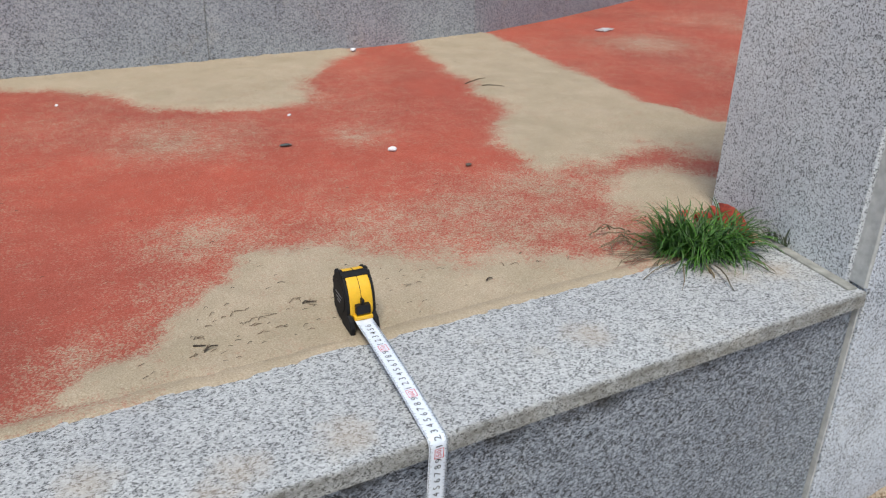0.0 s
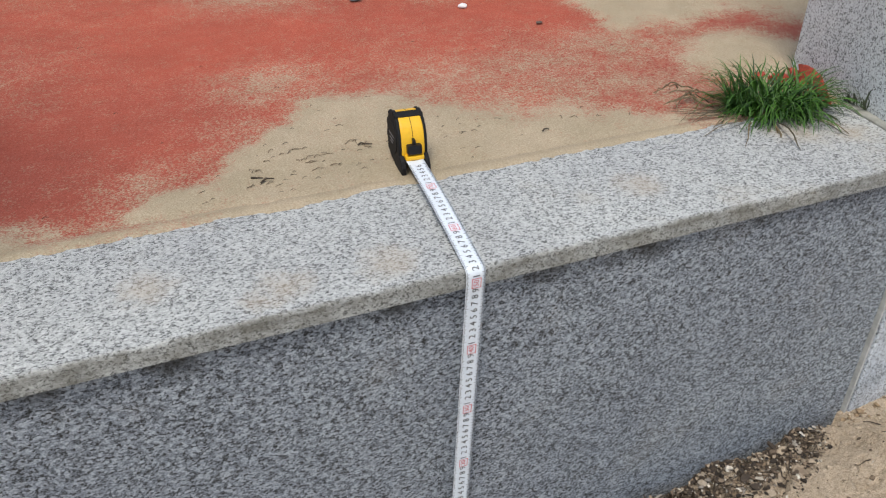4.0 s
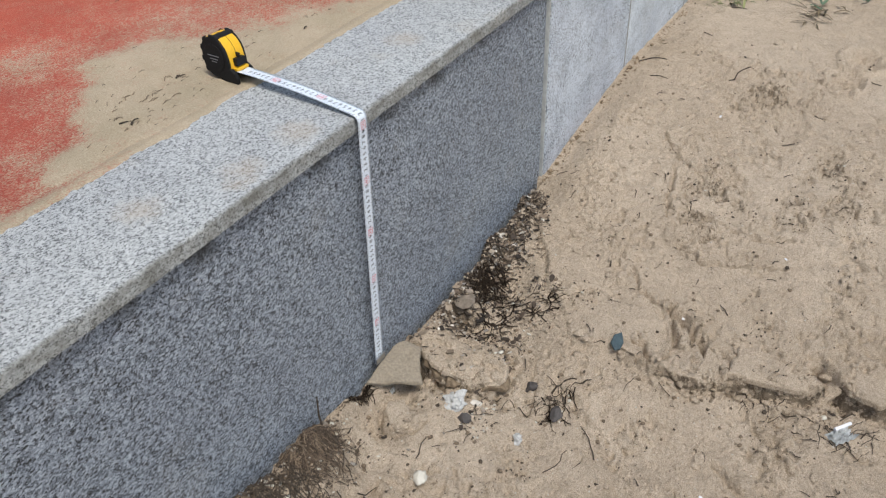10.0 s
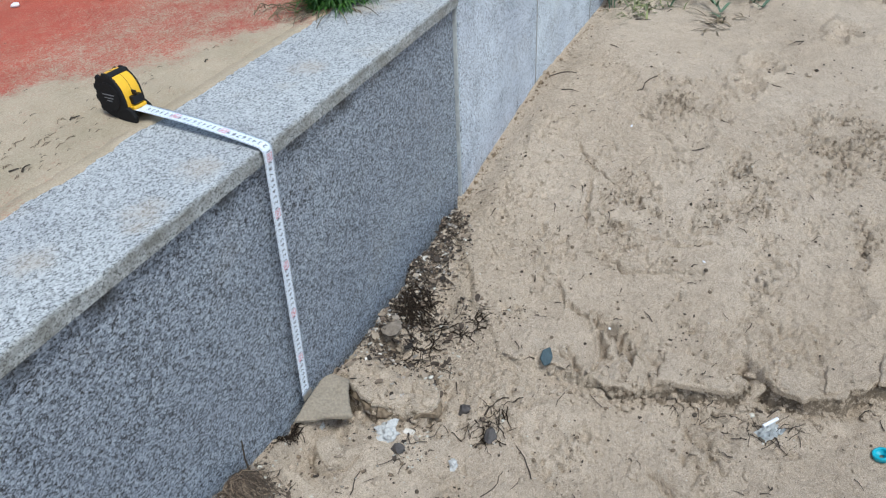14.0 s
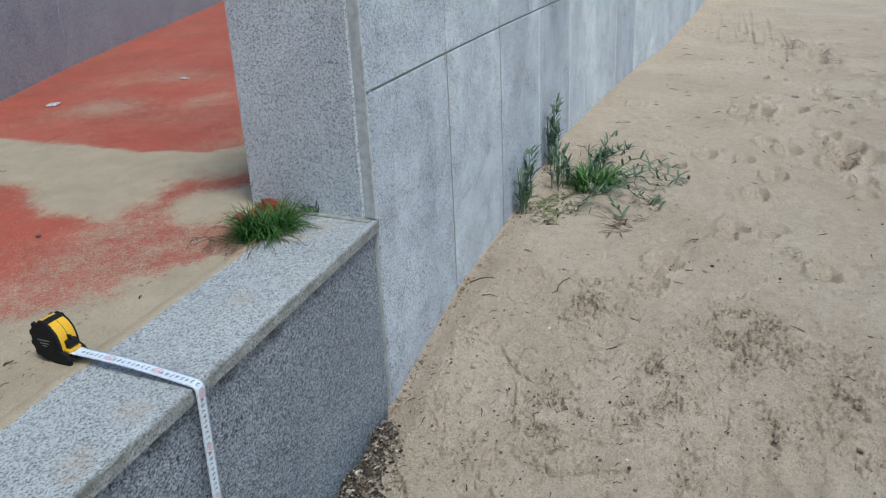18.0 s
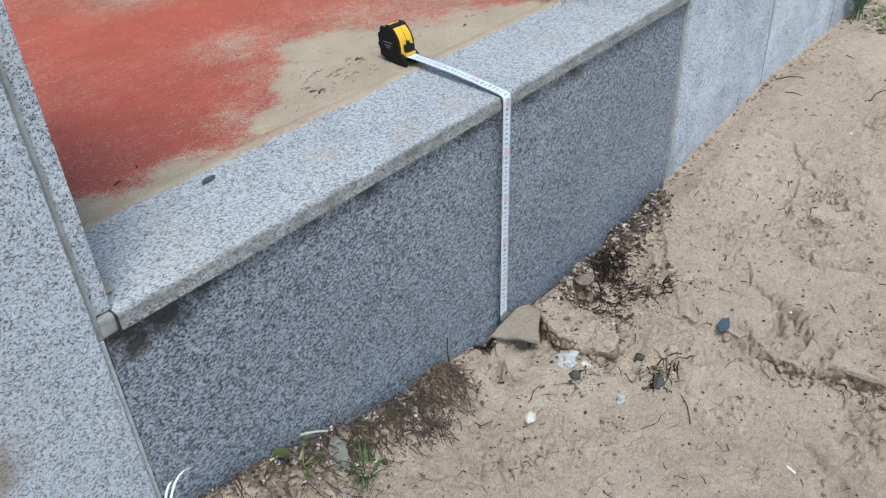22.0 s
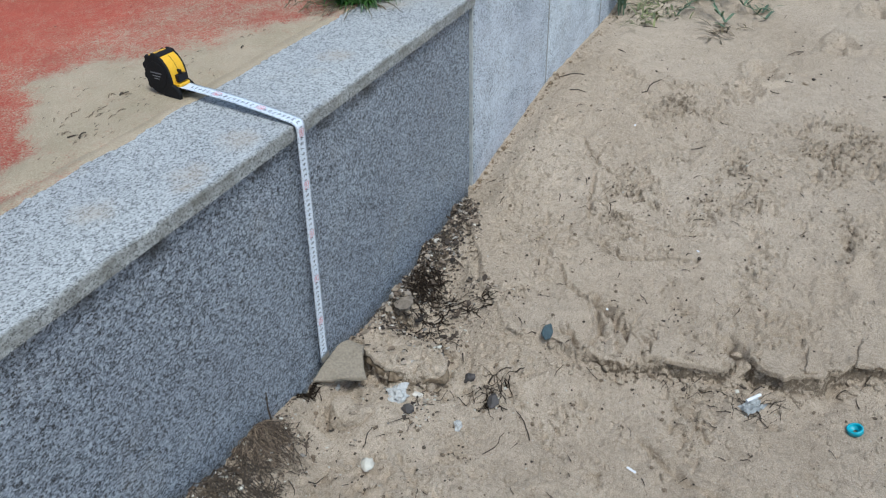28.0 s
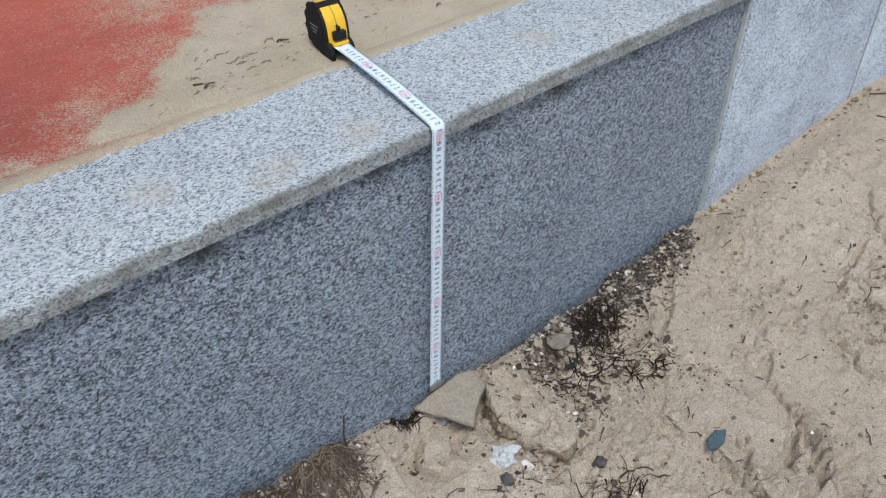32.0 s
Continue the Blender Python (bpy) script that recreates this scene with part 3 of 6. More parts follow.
for px, py, r in PRINTS:
    i0, i1 = np.searchsorted(GX, (px - 2 * r, px + 2 * r))
    j0, j1 = np.searchsorted(GY, (py - 2 * r, py + 2 * r))
    if i1 <= i0 or j1 <= j0:
        continue
    xx, yy = X[j0:j1, i0:i1], Y[j0:j1, i0:i1]
    q2 = ((xx - px) / r) ** 2 + ((yy - py) / (0.7 * r)) ** 2 + 0.5 * waves(xx, yy, 0.9 / r, 2, px)
    Z[j0:j1, i0:i1] += (0.5 if px < 1.4 else 1.25) * r * (-0.34 * np.exp(-np.clip(q2, 0, 9) ** 2 * 1.3) + 0.15 * np.exp(-(q2 - 1.9) ** 2 * 1.6)) * (1 + 0.8 * chop[j0:j1, i0:i1] + 0.5 * waves(xx, yy, 2.2 / r, 2, py) * (px > 1.4))
foot = np.interp(X, FOOT_X, FOOT_Z) - 0.03 * np.exp(-((X + 0.085) / 0.03) ** 2) + 0.006 * waves(X, Y, 12.0, 3, 12.0)
inner = (X > -0.85) & (X < 0.75)
foot = foot - np.where(inner, (0.03 + 0.03 * waves(X, Y * 0, 9.0, 2, 25.0)) * ease(-0.012, 0.004, Y), 0.0)
WY = np.array([wall_y(v) for v in gx])[None, :]
k = ease(0, 1, np.clip((Y - WY - np.where((X > -0.16) & (X < 0.24), -0.05, -0.13)) / np.where((X > -0.16) & (X < 0.24), 0.047, 0.127), 0, 1))
Z = Z + (foot - Z) * k
litter = litter_cover(X, Y)
Z += 0.010 * litter * waves(X, Y, 38.0, 3, 18.0)
Z[Y > 0.05] = -0.12
# shade under the bank's lip and crust edges, put into the damp sand's colour
broken = np.maximum(broken, np.maximum(1.3 * rim, 1.4 * np.exp(-((D + 0.008) / 0.010) ** 2) * ease(-0.40, -0.52, Y) * ease(-2.0, -1.2, Y)))
broken = np.maximum(broken, 0.75 * np.exp(-((D + 0.03) / 0.025) ** 2) * ease(-0.3, -0.5, Y) * ease(-2.0, -1.2, Y))
XS = X - 0.016 * np.exp(-((D - 0.005) / 0.009) ** 2) * ease(-0.40, -0.52, Y) * ease(-1.9, -1.4, Y)
XS += 0.0045 * waves(Z * 1.6, Y, 75.0, 2, 20.0) * np.exp(-((D + 0.004) / 0.014) ** 2) * ease(-0.25, -0.4, Y)
ZL = Z.tolist()


def ground_z(x, y):
    i = min(max(int(np.searchsorted(GX, x)) - 1, 0), len(gx) - 2)
    j = min(max(int(np.searchsorted(GY, y)) - 1, 0), len(gy) - 2)
    u, v = (x - gx[i]) / (gx[i + 1] - gx[i]), (y - gy[j]) / (gy[j + 1] - gy[j])
    a, b = ZL[j], ZL[j + 1]
    return (a[i] * (1 - u) + a[i + 1] * u) * (1 - v) + (b[i] * (1 - u) + b[i + 1] * u) * v


me = bpy.data.meshes.new("ground")
rows, cols = X.shape
me.vertices.add(rows * cols)
me.vertices.foreach_set("co", np.stack((XS, Y, Z), -1).astype(np.float32).ravel())
first = (np.arange(rows - 1)[:, None] * cols + np.arange(cols - 1)[None, :]).ravel()
quads = np.stack((first, first + 1, first + 1 + cols, first + cols), -1).astype(np.int32)
me.loops.add(quads.size)
me.loops.foreach_set("vertex_index", quads.ravel())
me.polygons.add(len(quads))
me.polygons.foreach_set("loop_start", np.arange(0, quads.size, 4, dtype=np.int32))
me.polygons.foreach_set("use_smooth", np.ones(len(quads), bool))
me.update(calc_edges=True)
me.materials.append(SAND)
ground = new("ground", me)
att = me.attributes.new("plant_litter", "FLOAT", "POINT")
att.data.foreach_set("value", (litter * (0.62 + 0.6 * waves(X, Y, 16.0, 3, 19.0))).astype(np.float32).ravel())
att = me.attributes.new("damp_crust_shade", "FLOAT", "POINT")
att.data.foreach_set("value", broken.astype(np.float32).ravel())
tagged(ground, "pale damp beach sand with footprints and a washed-out bank", "sand", kind="structure")


# ---- platform floor ----
PATCHES = [
    [(-0.40, 0.27), (-0.27, 0.355), (-0.16, 0.49), (-0.05, 0.565), (0.10, 0.47), (0.26, 0.375), (0.40, 0.315), (0.48, 0.24), (0.9, 0.232), (0.9, 0.2), (-0.2, 0.2)],
    [(0.69, 0.47), (0.76, 0.54), (0.85, 0.57), (1.0, 0.47), (0.9, 0.36), (0.78, 0.37)],
    [(-3.0, 1.97), (-0.34, 1.96), (-0.12, 1.79), (0.03, 1.54), (0.21, 1.45), (0.39, 1.44), (0.44, 1.70), (0.75, 1.99), (0.80, 2.3), (-3.0, 2.3)],
    [(1.12, 2.3), (1.42, 2.25), (1.31, 1.49), (1.26, 1.07), (1.29, 0.80), (1.50, 0.60), (1.14, 0.58), (1.0, 0.79), (0.81, 0.72), (0.68, 0.74), (0.66, 0.91), (0.87, 1.14), (0.97, 1.73)],
    [(-0.9, 0.35), (-0.70, 0.32), (-0.60, 0.275), (-0.45, 0.245), (-0.2, 0.24), (-0.2, 0.2), (-0.9, 0.2)],
]


def inside(poly, x, y):
    """Distance to the outline, above zero within it."""
    best, odd = 1e9, False
    for (ax, ay), (bx, by) in zip(poly, poly[1:] + poly[:1]):
        ex, ey = bx - ax, by - ay
        u = max(0.0, min(1.0, ((x - ax) * ex + (y - ay) * ey) / (ex * ex + ey * ey)))
        best = min(best, math.hypot(x - ax - u * ex, y - ay - u * ey))
        if (ay > y) != (by > y) and x < ax + ex * (y - ay) / ey:
            odd = not odd
    return best if odd else -best


HAZE = [(0.02, 1.25, 0.22), (0.45, 0.48, 0.26), (0.58, 0.36, 0.2), (0.2, 0.5, 0.2), (-0.1, 0.66, 0.14), (0.62, 0.62, 0.20), (-0.18, 0.50, 0.09), (1.9, 1.7, 0.25), (2.1, 1.35, 0.2), (2.6, 1.9, 0.3), (0.4, 1.1, 0.12), (-0.32, 0.36, 0.08), (1.6, 0.5, 0.5)]


def sand_cover(x, y):
    n = 0.035 * fbm(x, y, 7.0, 4, 21.0) + 0.012 * fbm(x, y, 40.0, 3, 22.0)
    d = max(inside(p, x, y) for p in PATCHES) + n
    c = sstep(-0.06, 0.03, d) * 0.78 if y > 0.75 else sstep(-0.06 - 0.07 * sstep(-0.2, 0.2, x), 0.04, d + 0.5 * n) * 0.78
    for hx, hy, r in HAZE:
        c = max(c, (0.27 + 4.0 * n) * sstep(r * 1.35, r * 0.1, math.hypot(x - hx, y - hy)))
    return c + (0.01 + 0.13 * fbm(x, y, 2.5, 4, 23.0)) * (1 if c < 0.5 else 0.3)


def floor_z(x, y):
    z = TOP - 0.007 + 0.0015 * fbm(x, y, 3.0, 3, 8.0)
    if x < 2.2:
        c = sand_cover(x, y)
        z += 0.006 * sstep(0.35, 0.8, c) * (1 + 0.5 * fbm(x, y, 26.0, 3, 24.0))
    return z


floor = sheet("floor", steps(-0.86, 1.45, 0.014, -9.0, 16.0, 1.1), steps(0.2, 2.3, 0.014, 0.2, 12.0, 1.15), floor_z, RED_FLOOR)
att = floor.data.attributes.new("blown_sand", "FLOAT", "POINT")
att.data.foreach_set("value", [sand_cover(v.co.x, v.co.y) for v in floor.data.vertices])
tagged(floor, "red rubber platform floor partly covered with blown sand", "floor", kind="structure")

def spill_z(x, y):
    edge = 0.214 + 0.012 * fbm(x, 0.0, 9.0, 4, 31.0) + 0.006 * fbm(x, y, 60.0, 2, 32.0)
    return TOP - 0.003 + 0.0055 * sstep(-0.006, 0.010, y - edge) - 0.0075 * sstep(0.224, 0.264, y)


spill = sheet("sand_spill", [float(v) for v in np.arange(-0.80, 0.775, 0.005)], [float(v) for v in np.arange(0.195, 0.264, 0.004)], spill_z, RED_FLOOR)
att = spill.data.attributes.new("blown_sand", "FLOAT", "POINT")
att.data.foreach_set("value", [0.30 + 0.55 * sstep(-0.02, 0.03, max(inside(p, v.co.x, max(v.co.y, 0.235)) for p in PATCHES)) for v in spill.data.vertices])
tagged(spill, "thin blown sand over the back edge of the coping", "sand", kind="stuff")

# ---- low wall between the tall ones ----
low = new("wall_south_low")
tagged(low, "low retaining wall faced with dark speckled granite", "wall", kind="structure")
part("face_slab", box(WEST + 0.006, EAST - 0.004, FACE, 0.05, -0.35, TOP - 0.029, 0.002), GRANITE_FACE, low)
part("core", box(WEST + 0.03, EAST - 0.01, 0.05, 0.215, -0.35, TOP - 0.031), CONCRETE, low)
part("mortar_bed", box(WEST + 0.03, EAST - 0.01, 0.021, 0.21, TOP - 0.0305, TOP - 0.0255), DARK_MORTAR, low, "dark mortar under the coping")


def worn_slab(x0, x1, y0, y1, z0, z1, seed):
    """A stone slab with a slightly chipped front arris."""
    bm = bmesh.new()
    nx = int((x1 - x0) / 0.012)
    ring = [(y0, z0), (y0, z1 - 0.004), (y0 + 0.001, z1 - 0.0012), (y0 + 0.004, z1), (y1, z1), (y1, z0)]
    rows = []
    for i in range(nx + 1):
        x = x0 + (x1 - x0) * i / nx
        chip = 0.0011 * noise.noise(Vector((x * 40, seed, 0))) + 0.0035 * max(0.0, noise.noise(Vector((x * 13, seed, 5))) - 0.35)
        rows.append([bm.verts.new((x, y + (abs(chip) if k in (1, 2, 3) else 0.0) + 0.0006 * noise.noise(Vector((x * 70, k, seed))), z - (abs(chip) * 0.7 if k in (2, 3) else 0.0))) for k, (y, z) in enumerate(ring)])
    m = len(ring)
    for a, b in zip(rows, rows[1:]):
        for k in range(m):
            bm.faces.new((a[k], b[k], b[(k + 1) % m], a[(k + 1) % m]))
    bm.faces.new(list(reversed(rows[0])))
    bm.faces.new(rows[-1])
    bmesh.ops.recalc_face_normals(bm, faces=bm.faces)
    return bm


coping = obj("coping", worn_slab(-0.803, EAST - 0.004, -0.003, 0.222, TOP - 0.025, TOP, 2.0), GRANITE_TOP)
part("end_piece", box(EAST - 0.006, EAST + 0.06, 0.04, 0.222, TOP - 0.025, TOP - 0.001), GRANITE_TOP, coping)
tagged(coping, "light grey flamed granite coping slab on the low wall", "coping", kind="structure")

# ---- tall wall east of the opening, bending slowly seawards ----
east = new("wall_south_east")
tagged(east, "tall wall clad in pale granite panels with mortar joints", "wall", kind="structure")
lower = box(0.0032, PITCH - 0.0032, 0.0, 0.03, -0.35, 0.8195, 0.002)
upper = box(0.0028, PITCH - 0.0028, 0.0, 0.03, 0.8255, 1.42, 0.002)
meshes = []
for nm, bm in (("panel", lower), ("panel", upper)):
    me = bpy.data.meshes.new(nm)
    bm.to_mesh(me)
    bm.free()
    me.materials.append(GRANITE_WALL)
    meshes.append(me)
px, py, turn = EAST, 0.0, -0.5
for k in range(22):
    for me in meshes:
        ob = new("panel", me)
        ob.parent = east
        ob.matrix_basis = pose(px, py, 0, rz=turn)
    ob = part("core", box(0.0 if k else 0.085, PITCH, 0.0315, 0.35, -0.4, 1.415), CONCRETE, east)
    ob.matrix_basis = pose(px, py, 0, rz=turn)
    ob = part("joint_mortar", box(0.001 if k else 0.006, PITCH - 0.0005, 0.006, 0.03, -0.4, 1.41), MORTAR, east, "pale mortar in the panel joints")
    ob.matrix_basis = pose(px, py, 0, rz=turn)
    if k:
        ob = part("pale_joint", box(*((-0.0032, 0.0032) if k < 3 else (-0.0075, 0.0075)), -0.0008, 0.01, -0.35, 0.82, 0.0004), MORTAR if k < 3 else PALE_MORTAR, east, "smeared mortar joint")
        ob.matrix_basis = pose(px, py, 0, rz=turn)
        ob = part("upper_joint", box(-0.0028, 0.0028, 0.0015, 0.01, 0.826, 1.41, 0.0004), DARK_MORTAR, east, "dark weathered mortar joint")
        ob.matrix_basis = pose(px, py, 0, rz=turn)
    ob = part("bed_joint", box(0.001, PITCH - 0.001, 0.002, 0.012, 0.819, 0.826), DARK_MORTAR, east, "dark horizontal mortar joint")
    ob.matrix_basis = pose(px, py, 0, rz=turn)
    px, py = px + PITCH * math.cos(radians(turn)), py + PITCH * math.sin(radians(turn))
    turn = turn - 0.9 if k < 8 else -4.0
ob = part("side_slab", box(0.0, 0.03, 0.0, 0.345, TOP - 0.03, 1.42, 0.003), GRANITE_PILLAR, east)
ob.matrix_basis = pose(EAST - 0.004, 0.036, 0, rz=-9.5)
ob = part("side_joint", box(0.005, 0.03, -0.0315, 0.006, TOP + 0.001, 1.415, 0.002), SOFT_MORTAR, east, "grey mortar beside the corner slab")
ob.matrix_basis = pose(EAST - 0.002, 0.036, 0, rz=-9.5)

part("corner_joint", box(EAST - 0.0035, EAST + 0.001, 0.004, 0.02, -0.35, TOP - 0.027, 0.001), SOFT_MORTAR, east, "pale mortar line beside the low wall")

ob = part("foot_bead", box(-0.017, 0.003, -0.024, 0.19, TOP - 0.002, TOP + 0.0035, 0.003, seg=2), FILLET, east, "dirty mortar fillet at the slab's foot")
ob.matrix_basis = pose(EAST - 0.006, 0.036, 0, rz=-9.5)

# ---- tall wall west of the opening ----
west = new("wall_south_west")
tagged(west, "tall wall of pale speckled granite panels beside the opening", "wall", kind="structure")
for k in range(10):
    ob = part("panel", box(0.002, 0.898, 0.0, 0.03, -0.35, 1.42, 0.0025), GRANITE_WEST, west)
    ob.location.x = WEST - 0.9 * (k + 1)
part("core", box(WEST - 9.0, WEST - 0.002, 0.0315, 0.35, -0.4, 1.415), CONCRETE, west)
part("joint_mortar", box(WEST - 9.0, WEST - 0.003, 0.006, 0.03, -0.4, 1.41), MORTAR, west)
part("side_slab", box(WEST + 0.003, WEST + 0.03, 0.012, 0.375, TOP + 0.0005, 1.42, 0.004, seg=2), GRANITE_WEST, west)
part("foot_mortar", box(WEST + 0.02, -0.776, 0.045, 0.215, TOP + 0.0004, TOP + 0.0035, 0.0012), CREAM_MORTAR, west, "cream mortar smeared at the slab's foot")
part("end_mortar", box(WEST + 0.0045, -0.8045, 0.003, 0.05, TOP - 0.0275, TOP - 0.001, 0.004, seg=2), FILLET, west, "dirty mortar beside the coping end")
part("mould_crack", box(-0.8045, -0.8028, 0.0, 0.03, TOP - 0.027, TOP - 0.003), KELP_BLACK, west, "black mouldy crack at the coping end")
part("corner_mortar", box(WEST - 0.002, WEST + 0.006, 0.008, 0.03, TOP - 0.03, 1.41), MORTAR, west)
part("corner_joint", box(WEST - 0.002, WEST + 0.005, 0.006, 0.02, -0.35, TOP - 0.031, 0.001), SOFT_MORTAR, west, "pale mortar line beside the low wall")

# ---- back wall ----
back = new("wall_north")
tagged(back, "granite clad wall behind the red floor", "wall", kind="structure")
BACK = [(-6.0, 1.98), (-0.33, 2.035), (0.9, 2.08), (1.35, 2.14), (1.97, 2.37), (2.9, 2.78), (4.3, 3.32), (6.7, 4.2), (14.0, 7.5)]
for (xa, ya), (xb, yb) in zip(BACK, BACK[1:]):
    length = math.hypot(xb - xa, yb - ya)
    count = max(1, round(length / 0.75))
    yaw = math.degrees(math.atan2(yb - ya, xb - xa))
    for k in range(count):
        w = length / count
        ob = part("panel", box(0.0012, w - 0.0012, 0.0, 0.04, TOP - 0.05, TOP + 1.0, 0.0015), GRANITE_BACK, back)
        ob.matrix_basis = pose(xa + (xb - xa) * k / count, ya + (yb - ya) * k / count, 0, rz=yaw)
    ob = part("core", box(-0.005, length + 0.005, 0.004, 0.25, TOP - 0.3, TOP + 0.99), MORTAR, back)
    ob.matrix_basis = pose(xa, ya, 0, rz=yaw)


# ---- shaping helpers ----
def tube(points, r0, r1=None, sides=6, bm=None, flat=1.0):
    """A tapering round stick through the points."""
    bm = bm or bmesh.new()
    r1 = r0 if r1 is None else r1
    pts = [Vector(p) for p in points]
    rings = []
    for i, p in enumerate(pts):
        d = (pts[min(i + 1, len(pts) - 1)] - pts[max(i - 1, 0)]).normalized()
        a = d.cross(Vector((0, 0, 1)) if abs(d.z) < 0.9 else Vector((1, 0, 0))).normalized()
        b = d.cross(a)
        r = r0 + (r1 - r0) * i / max(1, len(pts) - 1)
        rings.append([bm.verts.new(p + (a * math.cos(2 * math.pi * k / sides) + b * flat * math.sin(2 * math.pi * k / sides)) * r) for k in range(sides)])
    for a, b in zip(rings, rings[1:]):
        for k in range(sides):
            bm.faces.new((a[k], a[(k + 1) % sides], b[(k + 1) % sides], b[k]))
    bm.faces.new(list(reversed(rings[0])))
    bm.faces.new(rings[-1])
    return bm


def rock(rx, ry, rz, seed, rough=0.25, level=2, bm=None, at=(0, 0, 0), turn=0.0, facet=0.0):
    """A broken stone: a ball pushed in and out by noise, cut by a few flat planes."""
    own = bmesh.new()
    bmesh.ops.create_icosphere(own, subdivisions=level, radius=1.0)
    rr = random.Random(seed)
    planes = [(Vector((rr.uniform(-1, 1), rr.uniform(-1, 1), rr.uniform(-1, 1))).normalized(), rr.uniform(0.45, 0.8)) for _ in range(9)] if facet else []
    for v in own.verts:
        v.co *= 1 + rough * noise.noise(v.co * 1.7 + Vector((seed * 3.1, 0, 0)))
        for n, d in planes:
            h = v.co.dot(n) - d
            if h > 0:
                v.co -= n * h * facet
    m = pose(*at, rz=turn) @ Matrix.Diagonal((rx, ry, rz, 1))
    bmesh.ops.transform(own, matrix=m, verts=own.verts)
    if bm is None:
        return own
    lay = {v: bm.verts.new(v.co) for v in own.verts}
    for f in own.faces:
        bm.faces.new([lay[v] for v in f.verts])
    own.free()
    return bm


def strip(points, widths, side, bm=None, fold=0.15):
    """A leaf blade: a folded ribbon along the points, its width across the given side."""
    bm = bm or bmesh.new()
    rows = []
    for (x, y, z), w in zip(points, widths):
        s = Vector(side) * w / 2
        p = Vector((x, y, z))
        rows.append([bm.verts.new(p - s), bm.verts.new(p - Vector((0, 0, w * fold))), bm.verts.new(p + s)])
    for a, b in zip(rows, rows[1:]):
        for k in range(2):
            bm.faces.new((a[k], a[k + 1], b[k + 1], b[k]))
    return bm


def grass_blade(bm, base, yaw, length, lean, width, rr, steps_n=6, droop=1.0):
    pts, ws = [], []
    p = Vector(base)
    up = radians(90 - lean)
    for i in range(steps_n + 1):
        u = i / steps_n
        pts.append(tuple(p))
        ws.append(width * (0.7 + 0.6 * u) * (1 - u ** 3) + 0.0004)
        ang = up - droop * 1.3 * u * u - 0.3 * u
        p = p + Vector((math.cos(yaw) * math.cos(ang), math.sin(yaw) * math.cos(ang), math.sin(ang))) * length / steps_n
        yaw += rr.uniform(-0.22, 0.22)
    low = base[2] + 0.002
    pts = [(x, y, max(z, low if i else base[2])) for i, (x, y, z) in enumerate(pts)]
    strip(pts, ws, (-math.sin(yaw), math.cos(yaw), 0.15), bm)


def twig_points(x, y, z_of, length, yaw, rr, lift=0.002, n=5):
    pts = []
    for i in range(n):
        pts.append((x, y, z_of(x, y) + lift + (0.003 * rr.random() if 0 < i < n - 1 else 0)))
        x += length / (n - 1) * math.cos(yaw)
        y += length / (n - 1) * math.sin(yaw)
        yaw += rr.uniform(-0.45, 0.45)
    return pts


def leaf_material(name, a, b, rough=0.55):
    m, t, bs = nodes_of(name)
    g = t.nodes.new("ShaderNodeNewGeometry")
    c = ramp(t, g.outputs["Random Per Island"], [(0.0, a), (0.6, b), (1.0, tuple(min(1, v * 1.35) for v in b))])
    c = mix(t, 1.0, c, ramp(t, tex_noise(t, coords(t), 90.0, 3.0), [(0.3, (0.8, 0.8, 0.8)), (0.7, (1.15, 1.15, 1.1))]), "MULTIPLY")
    t.links.new(c, bs.inputs["Base Color"])
    bs.inputs["Roughness"].default_value = rough
    bs.inputs["Subsurface Weight"].default_value = 0.0
    return m


# ---- tape measure ----
tape = new("tape_measure")
tagged(tape, "yellow and black tape measure, white blade hanging over the coping", "tape measure")
YELLOW = plain("yellow_plastic", (0.76, 0.43, 0.022), 0.42, grain=0.05, size=200.0)
BLACK = plain("black_rubber", (0.011, 0.011, 0.012), 0.7, grain=0.3, size=300.0, spec=0.2)
SCREEN = plain("dark_button_plastic", (0.009, 0.009, 0.011), 0.45, spec=0.25)
BLADE = plain("white_tape_blade", (0.70, 0.76, 0.84), 0.32, grain=0.04, size=120.0)
GREY_PRINT = plain("grey_print", (0.16, 0.16, 0.17), 0.6)
INK = plain("black_print", (0.02, 0.02, 0.022), 0.5)
RED_INK = plain("red_print", (0.60, 0.05, 0.06), 0.5)
STEEL = plain("worn_steel", (0.45, 0.45, 0.45), 0.35, metal=1.0, grain=0.2)


def side_outline(n=40, grow=0.0):
    """Outline of the case seen from its side: flat foot, front leaning back towards the top, round back. y runs to the back."""
    pts = []
    for k in range(n):
        a = 2 * math.pi * k / n
        c, s = math.cos(a), math.sin(a)
        e = 2.6
        r = 1 / (abs(c) ** e + abs(s) ** e) ** (1 / e)
        y, z = 0.036 * r * c, 0.0385 * r * s
        if c < 0:
            y += 0.011 * max(0.0, (z + 0.0385) / 0.077) ** 1.4 * min(1.0, -2 * c)
        pts.append((0.0375 + y * (1 + grow), 0.041 + z * (1 + grow)))
    return pts


